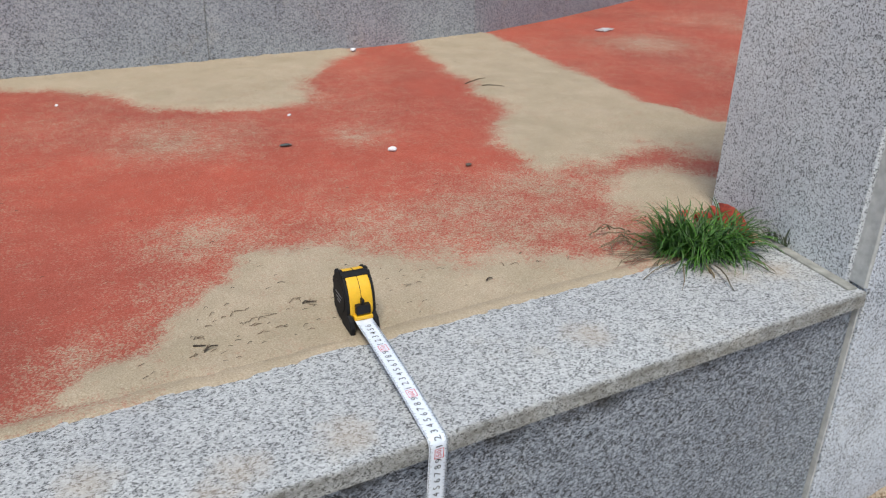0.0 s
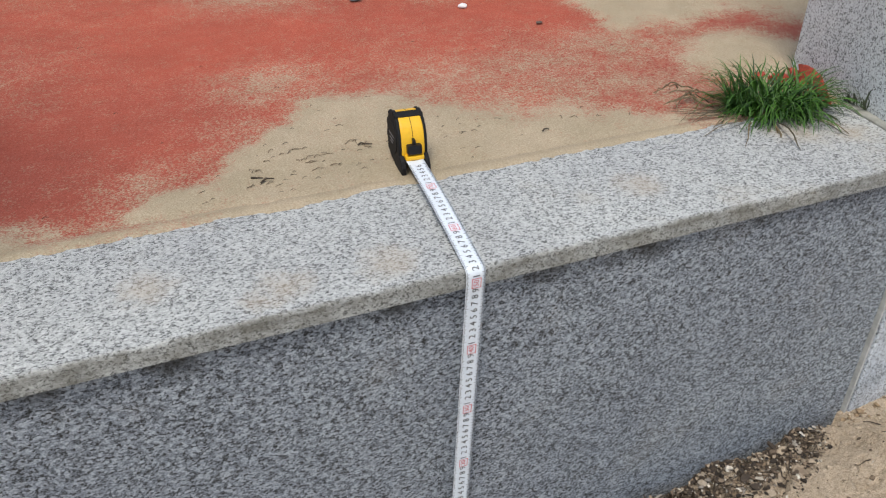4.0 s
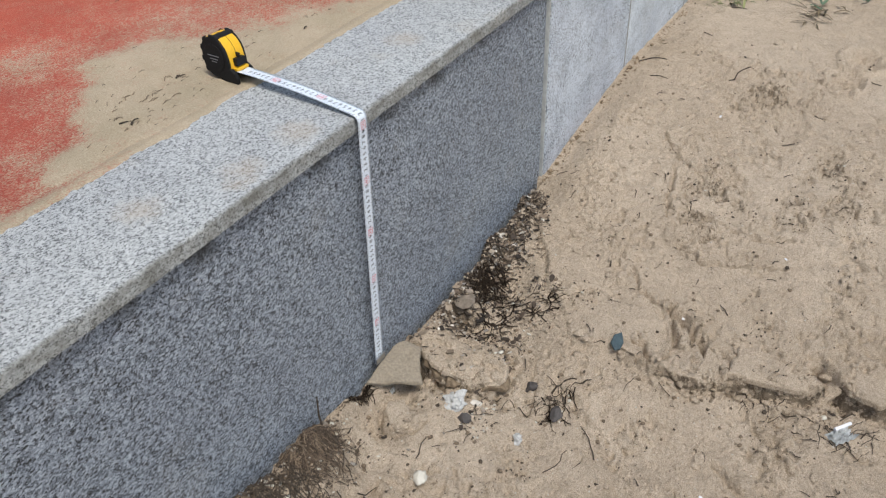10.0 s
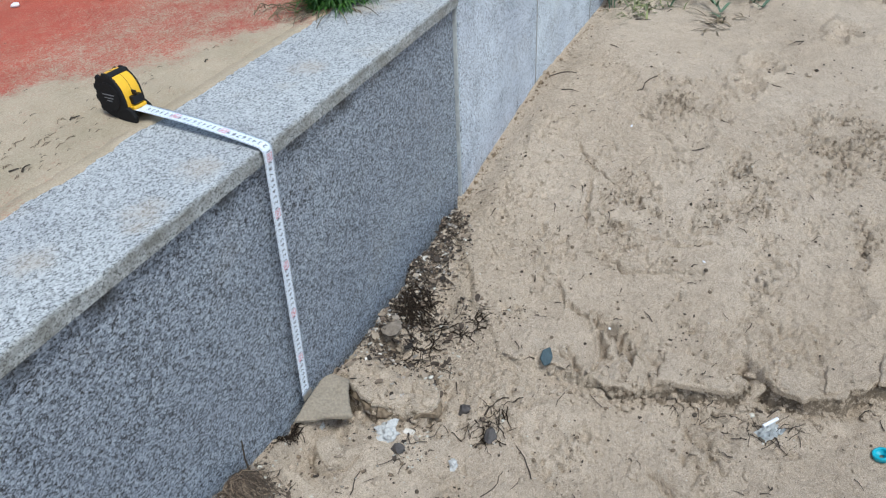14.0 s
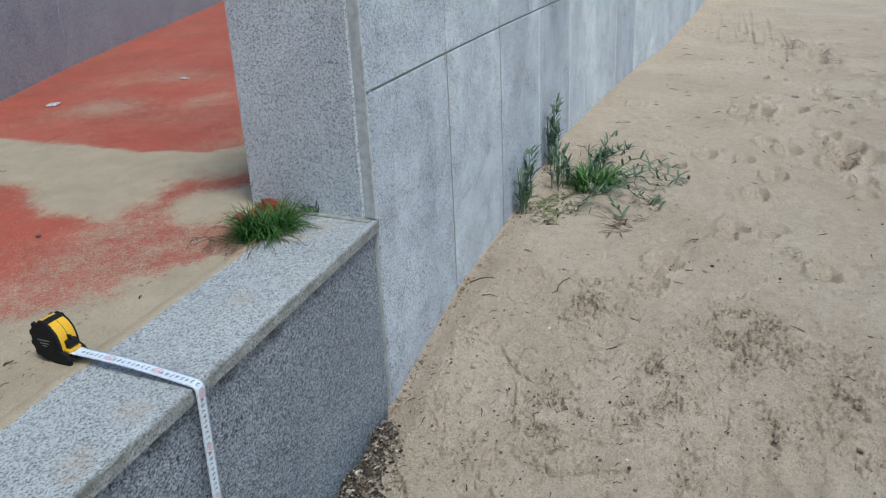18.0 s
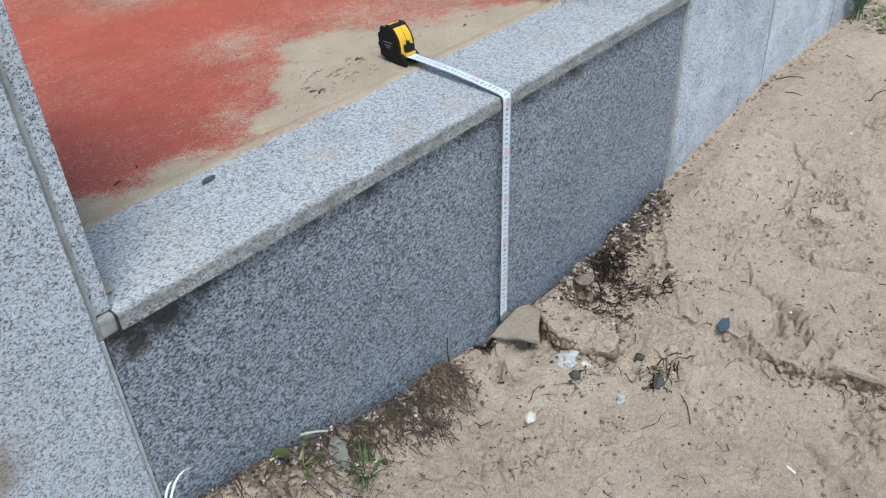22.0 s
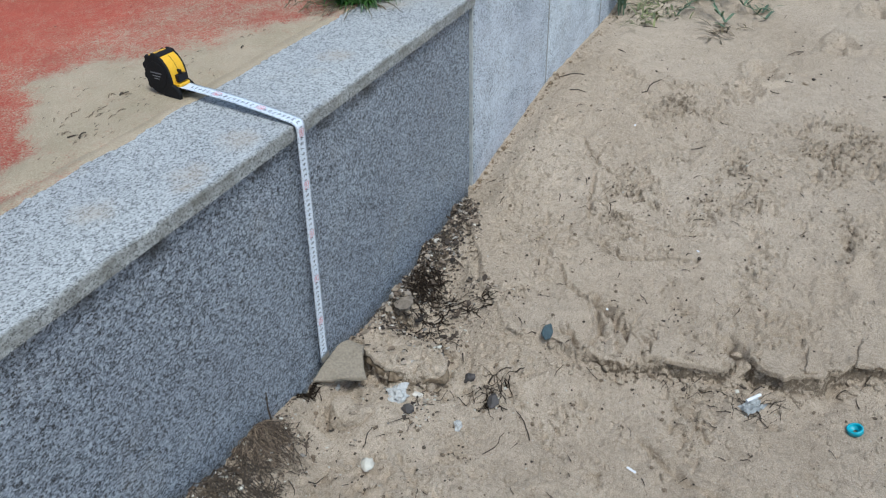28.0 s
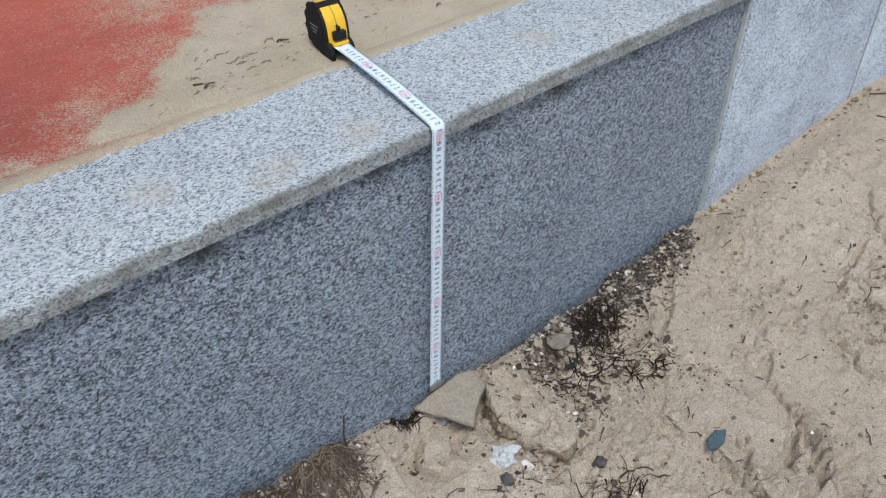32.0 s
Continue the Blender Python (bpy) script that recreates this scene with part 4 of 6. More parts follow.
def disc(x0, x1, pts, bevel=0.0):
    bm = bmesh.new()
    a = [bm.verts.new((x0, y, z)) for y, z in pts]
    b = [bm.verts.new((x1, y, z)) for y, z in pts]
    bm.faces.new(list(reversed(a)))
    bm.faces.new(b)
    n = len(pts)
    for k in range(n):
        bm.faces.new((a[k], a[(k + 1) % n], b[(k + 1) % n], b[k]))
    bmesh.ops.recalc_face_normals(bm, faces=bm.faces)
    if bevel:
        rim = [e for e in bm.edges if len({round(v.co.x, 6) for v in e.verts}) == 1]
        bmesh.ops.bevel(bm, geom=rim, offset=bevel, segments=3, affect="EDGES", profile=0.5)
    return bm


CASE = pose(0.018, 0.252, TOP - 0.001, rz=-5.0) @ Matrix.Diagonal((0.95, 0.95, 0.95, 1))


def case_part(name, bm, mat, label="", parent=None):
    ob = part(name, bm, mat, parent or tape, label)
    ob.matrix_basis = CASE if parent is None else Matrix.Identity(4)
    return ob


smooth_case = case_part("case_shell", disc(-0.0178, 0.0178, side_outline(), 0.003), YELLOW, "bright yellow plastic shell")
case_part("seam", disc(-0.0004, 0.0004, side_outline(40, 0.006)), BLACK, parent=smooth_case)
for sx in (-1, 1):
    rim = side_outline(96)
    ribbed = []
    for k, (y, z) in enumerate(rim):
        back_side = y > 0.030 or z < 0.02
        g = (1.055 if (k // 4) % 2 else 0.965) if back_side and z > 0.006 else 0.985
        if y < 0.020 and z > 0.02:
            g = 0.95
        ribbed.append((0.0375 + (y - 0.0375) * g, max(0.0, 0.041 + (z - 0.041) * g)))
    x0, x1 = sorted((sx * 0.0160, sx * 0.0222))
    cheek = case_part("rubber_cheek", disc(x0, x1, ribbed, 0.0022), BLACK, "black ribbed rubber cheek")
    # the foot: a skirt that runs forward beside the mouth
    foot = disc(*sorted((sx * 0.0145, sx * 0.0224)), [(-0.008, 0.0), (-0.009, 0.011), (-0.004, 0.020), (0.006, 0.026), (0.030, 0.018), (0.034, 0.0)], 0.0016)
    case_part("skirt", foot, BLACK, "black rubber foot beside the mouth", cheek)
    for r, wide, deep in ((0.0255, 0.0012, "ring"), (0.0205, 0.0008, "round_plate")):
        plate = [(0.041 + r * math.cos(2 * math.pi * k / 36), 0.041 + r * math.sin(2 * math.pi * k / 36)) for k in range(36)]
        a, b = sorted((sx * 0.0216, sx * (0.0222 + wide)))
        case_part(deep, disc(a, b, plate, 0.0005), BLACK if deep == "ring" else SCREEN, "dark glossy round plate", cheek)
    for dz, half in ((0.004, 0.014), (-0.002, 0.010), (-0.007, 0.006)):
        a, b = sorted((sx * 0.0228, sx * 0.0238))
        case_part("print_bar", box(a, b, 0.041 - half, 0.041 + half, 0.041 + dz - 0.0009, 0.041 + dz + 0.0009), GREY_PRINT, "grey printed bar", cheek)
# the rubber band over the top and the lip under the blade
band = bmesh.new()
arc = [p for p in side_outline(80, 0.03) if p[1] > 0.055 and 0.012 < p[0] < 0.060]
arc.sort()
prev = None
for y, z in arc:
    if y < 0.026:
        continue
    if y > 0.043:
        break
    row = [band.verts.new((x, y, z)) for x in (-0.0205, -0.0188, 0.0188, 0.0205)] + [band.verts.new((x, y + 0.001, z - 0.006)) for x in (0.0205, -0.0205)]
    if prev:
        for k in range(6):
            band.faces.new((prev[k], prev[(k + 1) % 6], row[(k + 1) % 6], row[k]))
    else:
        band.faces.new(list(reversed(row)))
    prev = row
band.faces.new(prev)
bmesh.ops.recalc_face_normals(band, faces=band.faces)
case_part("grip_band", band, BLACK, "black rubber band over the top")
button = case_part("lock_button", box(-0.0110, 0.0110, -0.0035, 0.010, 0.029, 0.043, 0.002, seg=2), SCREEN, "dark sliding lock button")
case_part("button_ridge", box(-0.0022, 0.0022, -0.001, 0.012, 0.043, 0.051, 0.001), SCREEN, parent=button)
case_part("chin_bar", box(-0.0140, 0.0140, -0.0045, 0.006, 0.0205, 0.0265, 0.0015, seg=2), YELLOW, "yellow bar over the mouth")
case_part("mouth", box(-0.0142, 0.0142, -0.003, 0.004, 0.0145, 0.0205, 0.0006), BLACK, "dark slot that the blade leaves by")
case_part("screw_head", disc(0.0228, 0.0236, [(0.040 + 0.003 * math.cos(k * math.pi / 5), 0.040 + 0.003 * math.sin(k * math.pi / 5)) for k in range(10)]), STEEL)
case_part("belt_clip", box(0.0232, 0.0268, 0.030, 0.040, 0.028, 0.062, 0.001), STEEL, "worn steel belt clip")


# blade: from its hook up the wall, over the arris, and along to the mouth
def blade_line(n=110):
    pts = [Vector((-0.022, -0.006, 0.004 + (TOP - 0.010) * u)) + Vector((0.013 * u, -0.0045 * u, 0)) for u in np.linspace(0, 1, 60)]
    for k in range(1, 12):
        a = radians(90 * k / 12)
        pts.append(Vector((-0.009, -0.0105 + 0.012 * (1 - math.cos(a)), TOP - 0.006 + 0.0125 * math.sin(a))))
    for u in np.linspace(0.03, 1, 40):
        pts.append(Vector((-0.009 + 0.026 * u, 0.0015 + 0.249 * u, TOP + 0.0065 + 0.0125 * u + 0.004 * math.sin(math.pi * u))))
    return pts


LINE = blade_line()
LENGTHS = [0.0]
for a, b in zip(LINE, LINE[1:]):
    LENGTHS.append(LENGTHS[-1] + (b - a).length)


def blade_at(s):
    """Place, direction, side and outward normal of the blade at s metres from its hook."""
    i = max(0, min(len(LINE) - 2, int(np.searchsorted(LENGTHS, s)) - 1))
    u = (s - LENGTHS[i]) / (LENGTHS[i + 1] - LENGTHS[i])
    p = LINE[i].lerp(LINE[i + 1], u)
    d0 = (LINE[min(i + 1, len(LINE) - 1)] - LINE[max(i - 1, 0)]).normalized()
    d1 = (LINE[min(i + 2, len(LINE) - 1)] - LINE[i]).normalized()
    d = d0.lerp(d1, u).normalized()
    side = Vector((1, 0, 0)) - d * d.x
    side.normalize()
    return p, d, side, side.cross(d) * 1.0


WIDE = 0.0248
bm = bmesh.new()
prev = None
CROWN = (0.0, 0.0009, 0.0014, 0.0009, 0.0)
for s in [LENGTHS[-1] * k / 220 for k in range(221)]:
    p, d, side, nrm = blade_at(s)
    hang = 0.35 if abs(s - 0.52) < 0.04 else 1.0
    top = [bm.verts.new(p + side * WIDE * (k / 4 - 0.5) - nrm * CROWN[k] * hang) for k in range(5)]
    under = [bm.verts.new(v.co - nrm * 0.0004) for v in reversed(top)]
    row = top + under
    if prev:
        for k in range(10):
            bm.faces.new((prev[k], prev[(k + 1) % 10], row[(k + 1) % 10], row[k]))
    else:
        bm.faces.new(row)
    prev = row
bm.faces.new(list(reversed(prev)))
bmesh.ops.recalc_face_normals(bm, faces=bm.faces)
blade = smooth(part("blade", bm, BLADE, tape, "white steel blade with black centimetre numbers"))


def glyph(text, size):
    c = bpy.data.curves.new("glyph", "FONT")
    c.body, c.size, c.align_x, c.align_y, c.fill_mode = text, size, "CENTER", "CENTER", "FRONT"
    c.resolution_u = 2
    ob = new("glyph", c)
    me = bpy.data.meshes.new_from_object(ob)
    tris = [[tuple(me.vertices[i].co) for i in p.vertices] for p in me.polygons]
    bpy.data.objects.remove(ob)
    bpy.data.curves.remove(c)
    bpy.data.meshes.remove(me)
    return tris


GLYPHS = {t: glyph(t, 0.0125 if len(t) == 1 else 0.0095) for t in [str(k) for k in range(1, 10)] + ["10", "20", "30", "40", "50", "60", "70"]}


def lay(bm, polys, s, across, lift):
    """Puts flat outlines on the blade at s, reading up along it."""
    p, d, side, nrm = blade_at(s)
    for poly in polys:
        vs = []
        for x, y, _ in poly:
            bend = across - y
            c = CROWN[2] * (1 - (2 * bend / WIDE) ** 2) * (0.35 if abs(s - 0.52) < 0.04 else 1.0)
            q, d2, side2, n2 = blade_at(s + x)
            vs.append(bm.verts.new(q + side2 * bend - n2 * (c - lift)))
        try:
            bm.faces.new(vs)
        except ValueError:
            pass


ticks = bmesh.new()
for cm in range(1, 77):
    s = cm / 100.0
    if s > LENGTHS[-1] - 0.004:
        break
    one = bmesh.new()
    if cm % 10:
        lay(one, GLYPHS[str(cm % 10)], s - 0.004, 0.001, 0.0004)
        part("printed_number", one, INK, blade)
    else:
        lay(one, GLYPHS[str(cm)], s - 0.004, 0.001, 0.0004)
        for x0, x1, y0, y1 in ((-0.0068, 0.0068, 0.0052, 0.0060), (-0.0068, 0.0068, -0.0060, -0.0052), (-0.0068, -0.006, -0.0052, 0.0052), (0.006, 0.0068, -0.0052, 0.0052)):
            lay(one, [[(x0, y0, 0), (x1, y0, 0), (x1, y1, 0), (x0, y1, 0)]], s - 0.004, 0.001, 0.0004)
        part("red_ten", one, RED_INK, blade, "red boxed number")
    for e in (-1, 1):
        for mm in range(10):
            q = s - mm / 1000.0
            w = 0.0045 if mm == 0 else 0.0032 if mm == 5 else 0.0018
            edge = e * (WIDE / 2 - 0.0003)
            lay(ticks, [[(-0.00016, 0, 0), (0.00016, 0, 0), (0.00016, e * w, 0), (-0.00016, e * w, 0)]], q, edge, 0.0004)
tagged(part("graduations", ticks, INK, blade, "fine black millimetre marks"), kind="stuff")
hook = box(-0.0135, 0.0135, -0.0018, 0.0016, -0.001, 0.012, 0.0004)
box(-0.0115, 0.0115, 0.0, 0.006, -0.0022, -0.0008, 0.0003, bm=hook)
ob = part("hook", hook, STEEL, blade, "steel end hook")
ob.location = (-0.0222, -0.0075, 0.006)

# ---- plants on the platform ----
GRASS = leaf_material("green_grass", (0.010, 0.040, 0.004), (0.042, 0.125, 0.012))
DRY = leaf_material("withered_grass", (0.05, 0.042, 0.028), (0.16, 0.12, 0.07), 0.8)
rr = random.Random(11)
tuft = new("grass_tuft")
tagged(tuft, "bright green grass tuft growing at the end of the coping", "grass")
bm = bmesh.new()
for k in range(640):
    a, r = rr.uniform(0, 2 * math.pi), 0.056 * math.sqrt(rr.random())
    bx, by = 0.645 + 1.2 * r * math.cos(a + 0.3), 0.238 + 0.85 * r * math.sin(a)
    out = a + rr.gauss(0, 1.0)
    high = 1.25 - 8.0 * r
    grass_blade(bm, (bx, by, TOP - 0.006), out, rr.uniform(0.045, 0.10) * (0.75 + 0.4 * high), rr.uniform(8, 62), rr.uniform(0.0018, 0.0034), rr, 8, rr.uniform(0.7, 2.0))
part("foliage", bm, GRASS, tuft)
bm = bmesh.new()
for k in range(34):
    a = rr.uniform(2.6, 5.6) if k % 3 else rr.uniform(0, 6.28)
    grass_blade(bm, (0.63 + 0.06 * math.cos(a), 0.235 + 0.035 * math.sin(a), TOP - 0.004), a, rr.uniform(0.06, 0.13), rr.uniform(60, 82), rr.uniform(0.002, 0.0035), rr, 6, 0.9)
part("withered_foliage", bm, DRY, tuft, "brown withered blades lying flat")
for k in range(9):
    pts = twig_points(0.575 + rr.uniform(-0.02, 0.02), 0.275 + 0.012 * k, floor_z, rr.uniform(0.05, 0.085), 2.5 + 0.12 * k + rr.uniform(-0.3, 0.3), rr, 0.006, 8)
    pts = [(x, y, z + 0.012 * math.sin(3.1 * i / 7) * rr.uniform(0.5, 1.3)) for i, (x, y, z) in enumerate(pts)]
    part("dry_stalk", tube(pts, 0.0015, 0.0007, 5), DRY, tuft, "dark dry stalk")

weed = new("small_weed")
tagged(weed, "small dark weed at the foot of the granite pillar", "weed")
bm = bmesh.new()
for k in range(26):
    a = rr.uniform(2.2, 4.4)
    grass_blade(bm, (0.781 + 0.004 * rr.random(), 0.165 + 0.05 * rr.random(), TOP + 0.001), a, rr.uniform(0.02, 0.055), rr.uniform(5, 40), rr.uniform(0.002, 0.004), rr, 5, 0.6)
part("foliage", bm, leaf_material("dusty_weed", (0.05, 0.07, 0.04), (0.12, 0.14, 0.09)), weed)

RED_LUMP = plain("torn_red_rubber", (0.30, 0.045, 0.025), 0.85, grain=0.45, size=160.0)
for k, (x, y, rx, ry, rz, tn) in enumerate([(0.772, 0.283, 0.019, 0.058, 0.026, -14), (0.757, 0.335, 0.022, 0.016, 0.011, 20), (0.735, 0.368, 0.020, 0.010, 0.007, 35), (0.715, 0.352, 0.012, 0.008, 0.006, 80)]):
    ob = obj("rubber_scrap", rock(rx, ry, rz, 40 + k, 0.9, 3, at=(x, y, TOP - 0.004 + rz * 0.4), turn=tn, facet=0.5), RED_LUMP)
    tagged(ob, "torn scrap of red rubber flooring by the pillar", "rubber scrap", "rubber scraps by the pillar")

# ---- litter on the platform ----
PAPER = plain("white_paper", (0.72, 0.72, 0.74), 0.8, grain=0.05)


def crumpled(w, h, seed, height=0.012, n=7):
    bm = bmesh.new()
    g = [[bm.verts.new((w * (i / n - 0.5) * (1 + 0.2 * noise.noise(Vector((i, j, seed)))), h * (j / n - 0.5), 0.002 + height * abs(noise.noise(Vector((i * 0.6, j * 0.6, seed + 3)))))) for i in range(n + 1)] for j in range(n + 1)]
    for j in range(n):
        for i in range(n):
            bm.faces.new((g[j][i], g[j][i + 1], g[j + 1][i + 1], g[j + 1][i]))
    bmesh.ops.solidify(bm, geom=bm.faces[:], thickness=0.0005)
    return bm


for k, (x, y, w, h, tn) in enumerate([(1.92, 2.02, 0.085, 0.05, 20), (2.56, 1.78, 0.05, 0.03, 60)]):
    ob = obj("paper_scrap", crumpled(w, h, 3.0 + k), PAPER)
    ob.matrix_basis = pose(x, y, TOP - 0.006, rz=tn)
    tagged(ob, "small white paper scrap on the red floor", "paper", "paper scraps")
for k, (x, y, r) in enumerate([(0.413, 0.965, 0.012), (0.785, 2.03, 0.013), (-0.22, 1.68, 0.006), (0.3, 1.34, 0.006)]):
    ob = obj("white_pebble", rock(r, r * 0.8, r * 0.6, 60 + k, 0.3, 2, at=(x, y, floor_z(x, y) + r * 0.4), facet=0.5), PAPER)
    tagged(ob, "small white pebble on the red floor", "pebble", "white pebbles")
DULL_LEAF = plain("dusty_leaf", (0.19, 0.15, 0.12), 0.9, grain=0.3)
DARK_LEAF = plain("grey_wet_leaf", (0.15, 0.18, 0.175), 0.6, grain=0.3)


def flat_leaf(length, width, seed, curl=0.004, n=8, thick=0.0006):
    bm = bmesh.new()
    rows = []
    for i in range(n + 1):
        u = i / n
        w = width * math.sin(math.pi * (0.06 + 0.9 * u)) ** 0.8 * (1 + 0.15 * noise.noise(Vector((u * 5, seed, 0)))) / 2
        z = curl * math.sin(u * 3 + seed)
        rows.append([bm.verts.new((length * (u - 0.5), s * w, z + abs(s) * curl * 0.5)) for s in (-1, -0.5, 0, 0.5, 1)])
    for a, b in zip(rows, rows[1:]):
        for k in range(4):
            bm.faces.new((a[k], b[k], b[k + 1], a[k + 1]))
    bmesh.ops.solidify(bm, geom=bm.faces[:], thickness=thick)
    return bm


for x, y, ln, w, tn in ((-0.528, 0.186, 0.028, 0.013, 10), (0.206, 1.10, 0.03, 0.018, 0), (0.52, 0.80, 0.022, 0.014, 40)):
    ob = obj("fallen_leaf", flat_leaf(ln, w, x, 0.001), DARK_LEAF if y < 0.22 or y > 1.0 else DULL_LEAF)
    ob.matrix_basis = pose(x, y, (TOP if y < 0.22 else floor_z(x, y)) + 0.003, rz=tn)
    tagged(ob, "flat grey-green fallen leaf", "leaf", "fallen leaves on the platform")
BARK = plain("dark_twig_bark", (0.055, 0.040, 0.028), 0.9, grain=0.5, size=250.0)
PALE_TWIG = plain("pale_driftwood_twig", (0.17, 0.125, 0.085), 0.9, grain=0.4, size=250.0)


def floor_or_top(x, y):
    return TOP if y < 0.222 else floor_z(x, y)


for x, y, ln, yaw in ((-0.03, 0.362, 0.022, 0.3), (0.90, 1.45, 0.09, 0.5), (0.93, 1.40, 0.07, -0.6), (-0.62, 0.312, 0.014, 0.2), (-0.565, 0.333, 0.010, 1.0), (-0.19, 0.30, 0.02, 0.4), (-0.20, 0.315, 0.016, -0.5), (0.25, 0.30, 0.015, 0.2)):
    ob = obj("twig", tube(twig_points(x, y, floor_or_top, ln, yaw, rr, 0.0015), 0.0016, 0.0008, 5), BARK)
    tagged(ob, "short dark twig lying on the platform", "twig", "twigs on the platform")
for cx, cy, sp, count in ((-0.13, 0.36, 0.035, 14), (-0.02, 0.365, 0.015, 6), (-0.17, 0.31, 0.03, 7), (0.35, 0.33, 0.03, 5)):
    for _ in range(count):
        x, y = rr.gauss(cx, sp), rr.gauss(cy, sp * 0.6)
        ob = obj("twig", tube(twig_points(x, y, floor_or_top, rr.uniform(0.006, 0.018), rr.gauss(0.25, 0.5), rr, 0.0003), 0.0008, 0.0004, 5), PALE_TWIG)
        tagged(ob, "short dark twig lying on the platform", "twig", "twigs on the platform")
bm = bmesh.new()
for k in range(150):
    if k % 3:
        x, y = rr.uniform(-0.28, 0.28), rr.uniform(0.26, 0.55)
        if inside(PATCHES[0], x, y) < 0.02:
            continue
    else:
        x, y = rr.uniform(-0.7, 1.3), rr.uniform(0.25, 2.0)
    tube(twig_points(x, y, floor_z, rr.uniform(0.003, 0.012), rr.uniform(-0.5, 0.5), rr, 0.0002, 3), 0.0005, 0.0003, 4, bm)
tagged(obj("plant_crumbs", bm, BARK), "dark plant crumbs strewn over the sandy floor", "plant debris", kind="stuff")

# ---- things on the beach ----
SHELL = plain("white_shell", (0.56, 0.53, 0.46), 0.55, grain=0.12, size=150.0)
STONE = plain("grey_slate_stone", (0.062, 0.055, 0.053), 0.75, grain=0.4, size=120.0)
SLATE = plain("blue_grey_slate", (0.045, 0.07, 0.08), 0.6, grain=0.3, size=150.0)
BROWN_STONE = plain("brown_flat_stone", (0.17, 0.14, 0.11), 0.85, grain=0.35, size=110.0)
FOAM = plain("dirty_white_foam", (0.43, 0.43, 0.42), 0.9, grain=0.25, size=220.0)


def set_down(name, bm, mat, x, y, turn=0.0, tilt=0.0, sink=0.0, label="", category="", group=""):
    ob = obj(name, bm, mat)
    if name in ("white_shell", "bottle_cap"):
        smooth(ob)
    ob.matrix_basis = pose(x, y, ground_z(x, y) - sink, rx=tilt, rz=turn)
    return tagged(ob, label, category, group)


def slab_bm(pts, thick, seed, rough=0.0025, cuts=4):
    """A broken flat stone from its outline, its faces uneven and its edges worn."""
    bm = bmesh.new()
    f = bm.faces.new([bm.verts.new((x, y, 0)) for x, y in pts])
    f.normal_update()
    if f.normal.z < 0:
        f.normal_flip()
    ext = bmesh.ops.extrude_face_region(bm, geom=[f])
    for v in [g for g in ext["geom"] if isinstance(g, bmesh.types.BMVert)]:
        v.co.z -= thick
        v.co.x *= 1.05
        v.co.y *= 1.05
    bmesh.ops.recalc_face_normals(bm, faces=bm.faces)
    bmesh.ops.bevel(bm, geom=bm.edges[:], offset=min(0.0025, thick * 0.25), segments=1, affect="EDGES")
    bmesh.ops.triangulate(bm, faces=bm.faces[:])
    for _ in range(2):
        bmesh.ops.subdivide_edges(bm, edges=[e for e in bm.edges if e.calc_length() > 0.012], cuts=2, use_grid_fill=True)
        bmesh.ops.triangulate(bm, faces=bm.faces[:])
    for v in bm.verts:
        v.co += rough * noise.noise_vector(v.co * 60 + Vector((seed, 0, 0))) + rough * 1.2 * noise.noise_vector(v.co * 22 + Vector((seed, 4, 0)))
    return bm


SLAB = plain("sandy_flat_stone", (0.245, 0.207, 0.158), 0.92, grain=0.2, size=200.0)
slab = obj("stone_slab", slab_bm([(-0.067, 0.028), (-0.02, 0.034), (0.035, 0.032), (0.058, 0.020), (0.057, -0.015), (-0.012, -0.058)], 0.010, 1.0, 0.0034), SLAB)
slab.matrix_basis = pose(-0.003, -0.036, -0.0075, rx=8.5, ry=-7.5)
tagged(slab, "sandy broken stone slab wedged under the tape end", "stone")
set_down("slate_piece", slab_bm([(-0.022, -0.004), (-0.012, -0.013), (0.010, -0.013), (0.031, 0.0), (0.012, 0.011), (-0.012, 0.010)], 0.005, 2.0, 0.001), SLATE, 0.272, -0.377, 2, 28, -0.008, "thin blue-grey slate chip stuck in the sand bank", "slate chip")
for x, y, r, sd, label in ((0.129, -0.258, 0.017, 3, "dark grey angular stone on the sand"), (0.081, -0.329, 0.016, 5, "grey stone beside dark twigs"), (-0.03, -0.19, 0.015, 7, "grey stone under the foam piece"),
                           (0.253, -0.04, 0.026, 8, "flat brown stone at the wall's foot")):
    set_down("stone", rock(r * 1.1, r * 0.95, r * (0.8 if sd < 8 else 0.4), sd, 0.4, 3, facet=1.0), STONE if sd < 8 else BROWN_STONE, x, y, sd * 40, 0, -r * 0.3, label, "stone", "stones on the beach")
set_down("white_shell", rock(0.0135, 0.0125, 0.010, 21, 0.8, 3, facet=0.6), SHELL, -0.187, -0.19, 0, 0, -0.005, "round bleached white shell on the sand", "shell")
for x, y, w, h, sd in ((-0.006, -0.162, 0.05, 0.042, 1), (-0.005, -0.291, 0.026, 0.018, 2), (0.012, -0.142, 0.016, 0.012, 3), (-0.029, -0.035, 0.014, 0.010, 4)):
    bm = rock(w / 2, h / 2, 0.013 if w > 0.03 else 0.007, 30 + sd, 1.1, 3, facet=0.35)
    set_down("foam_piece", bm, FOAM, x, y, 30, 0, -0.004, "dirty white foam scrap on the sand", "foam scrap", "foam scraps")
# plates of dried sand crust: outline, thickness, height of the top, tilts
# darker sand for the lower layers: damp, with their shade in the colour
DAMP_SHADED = plain("damp_shaded_sand", (0.19, 0.145, 0.10), 0.95, grain=0.4, size=170.0, spec=0.15)


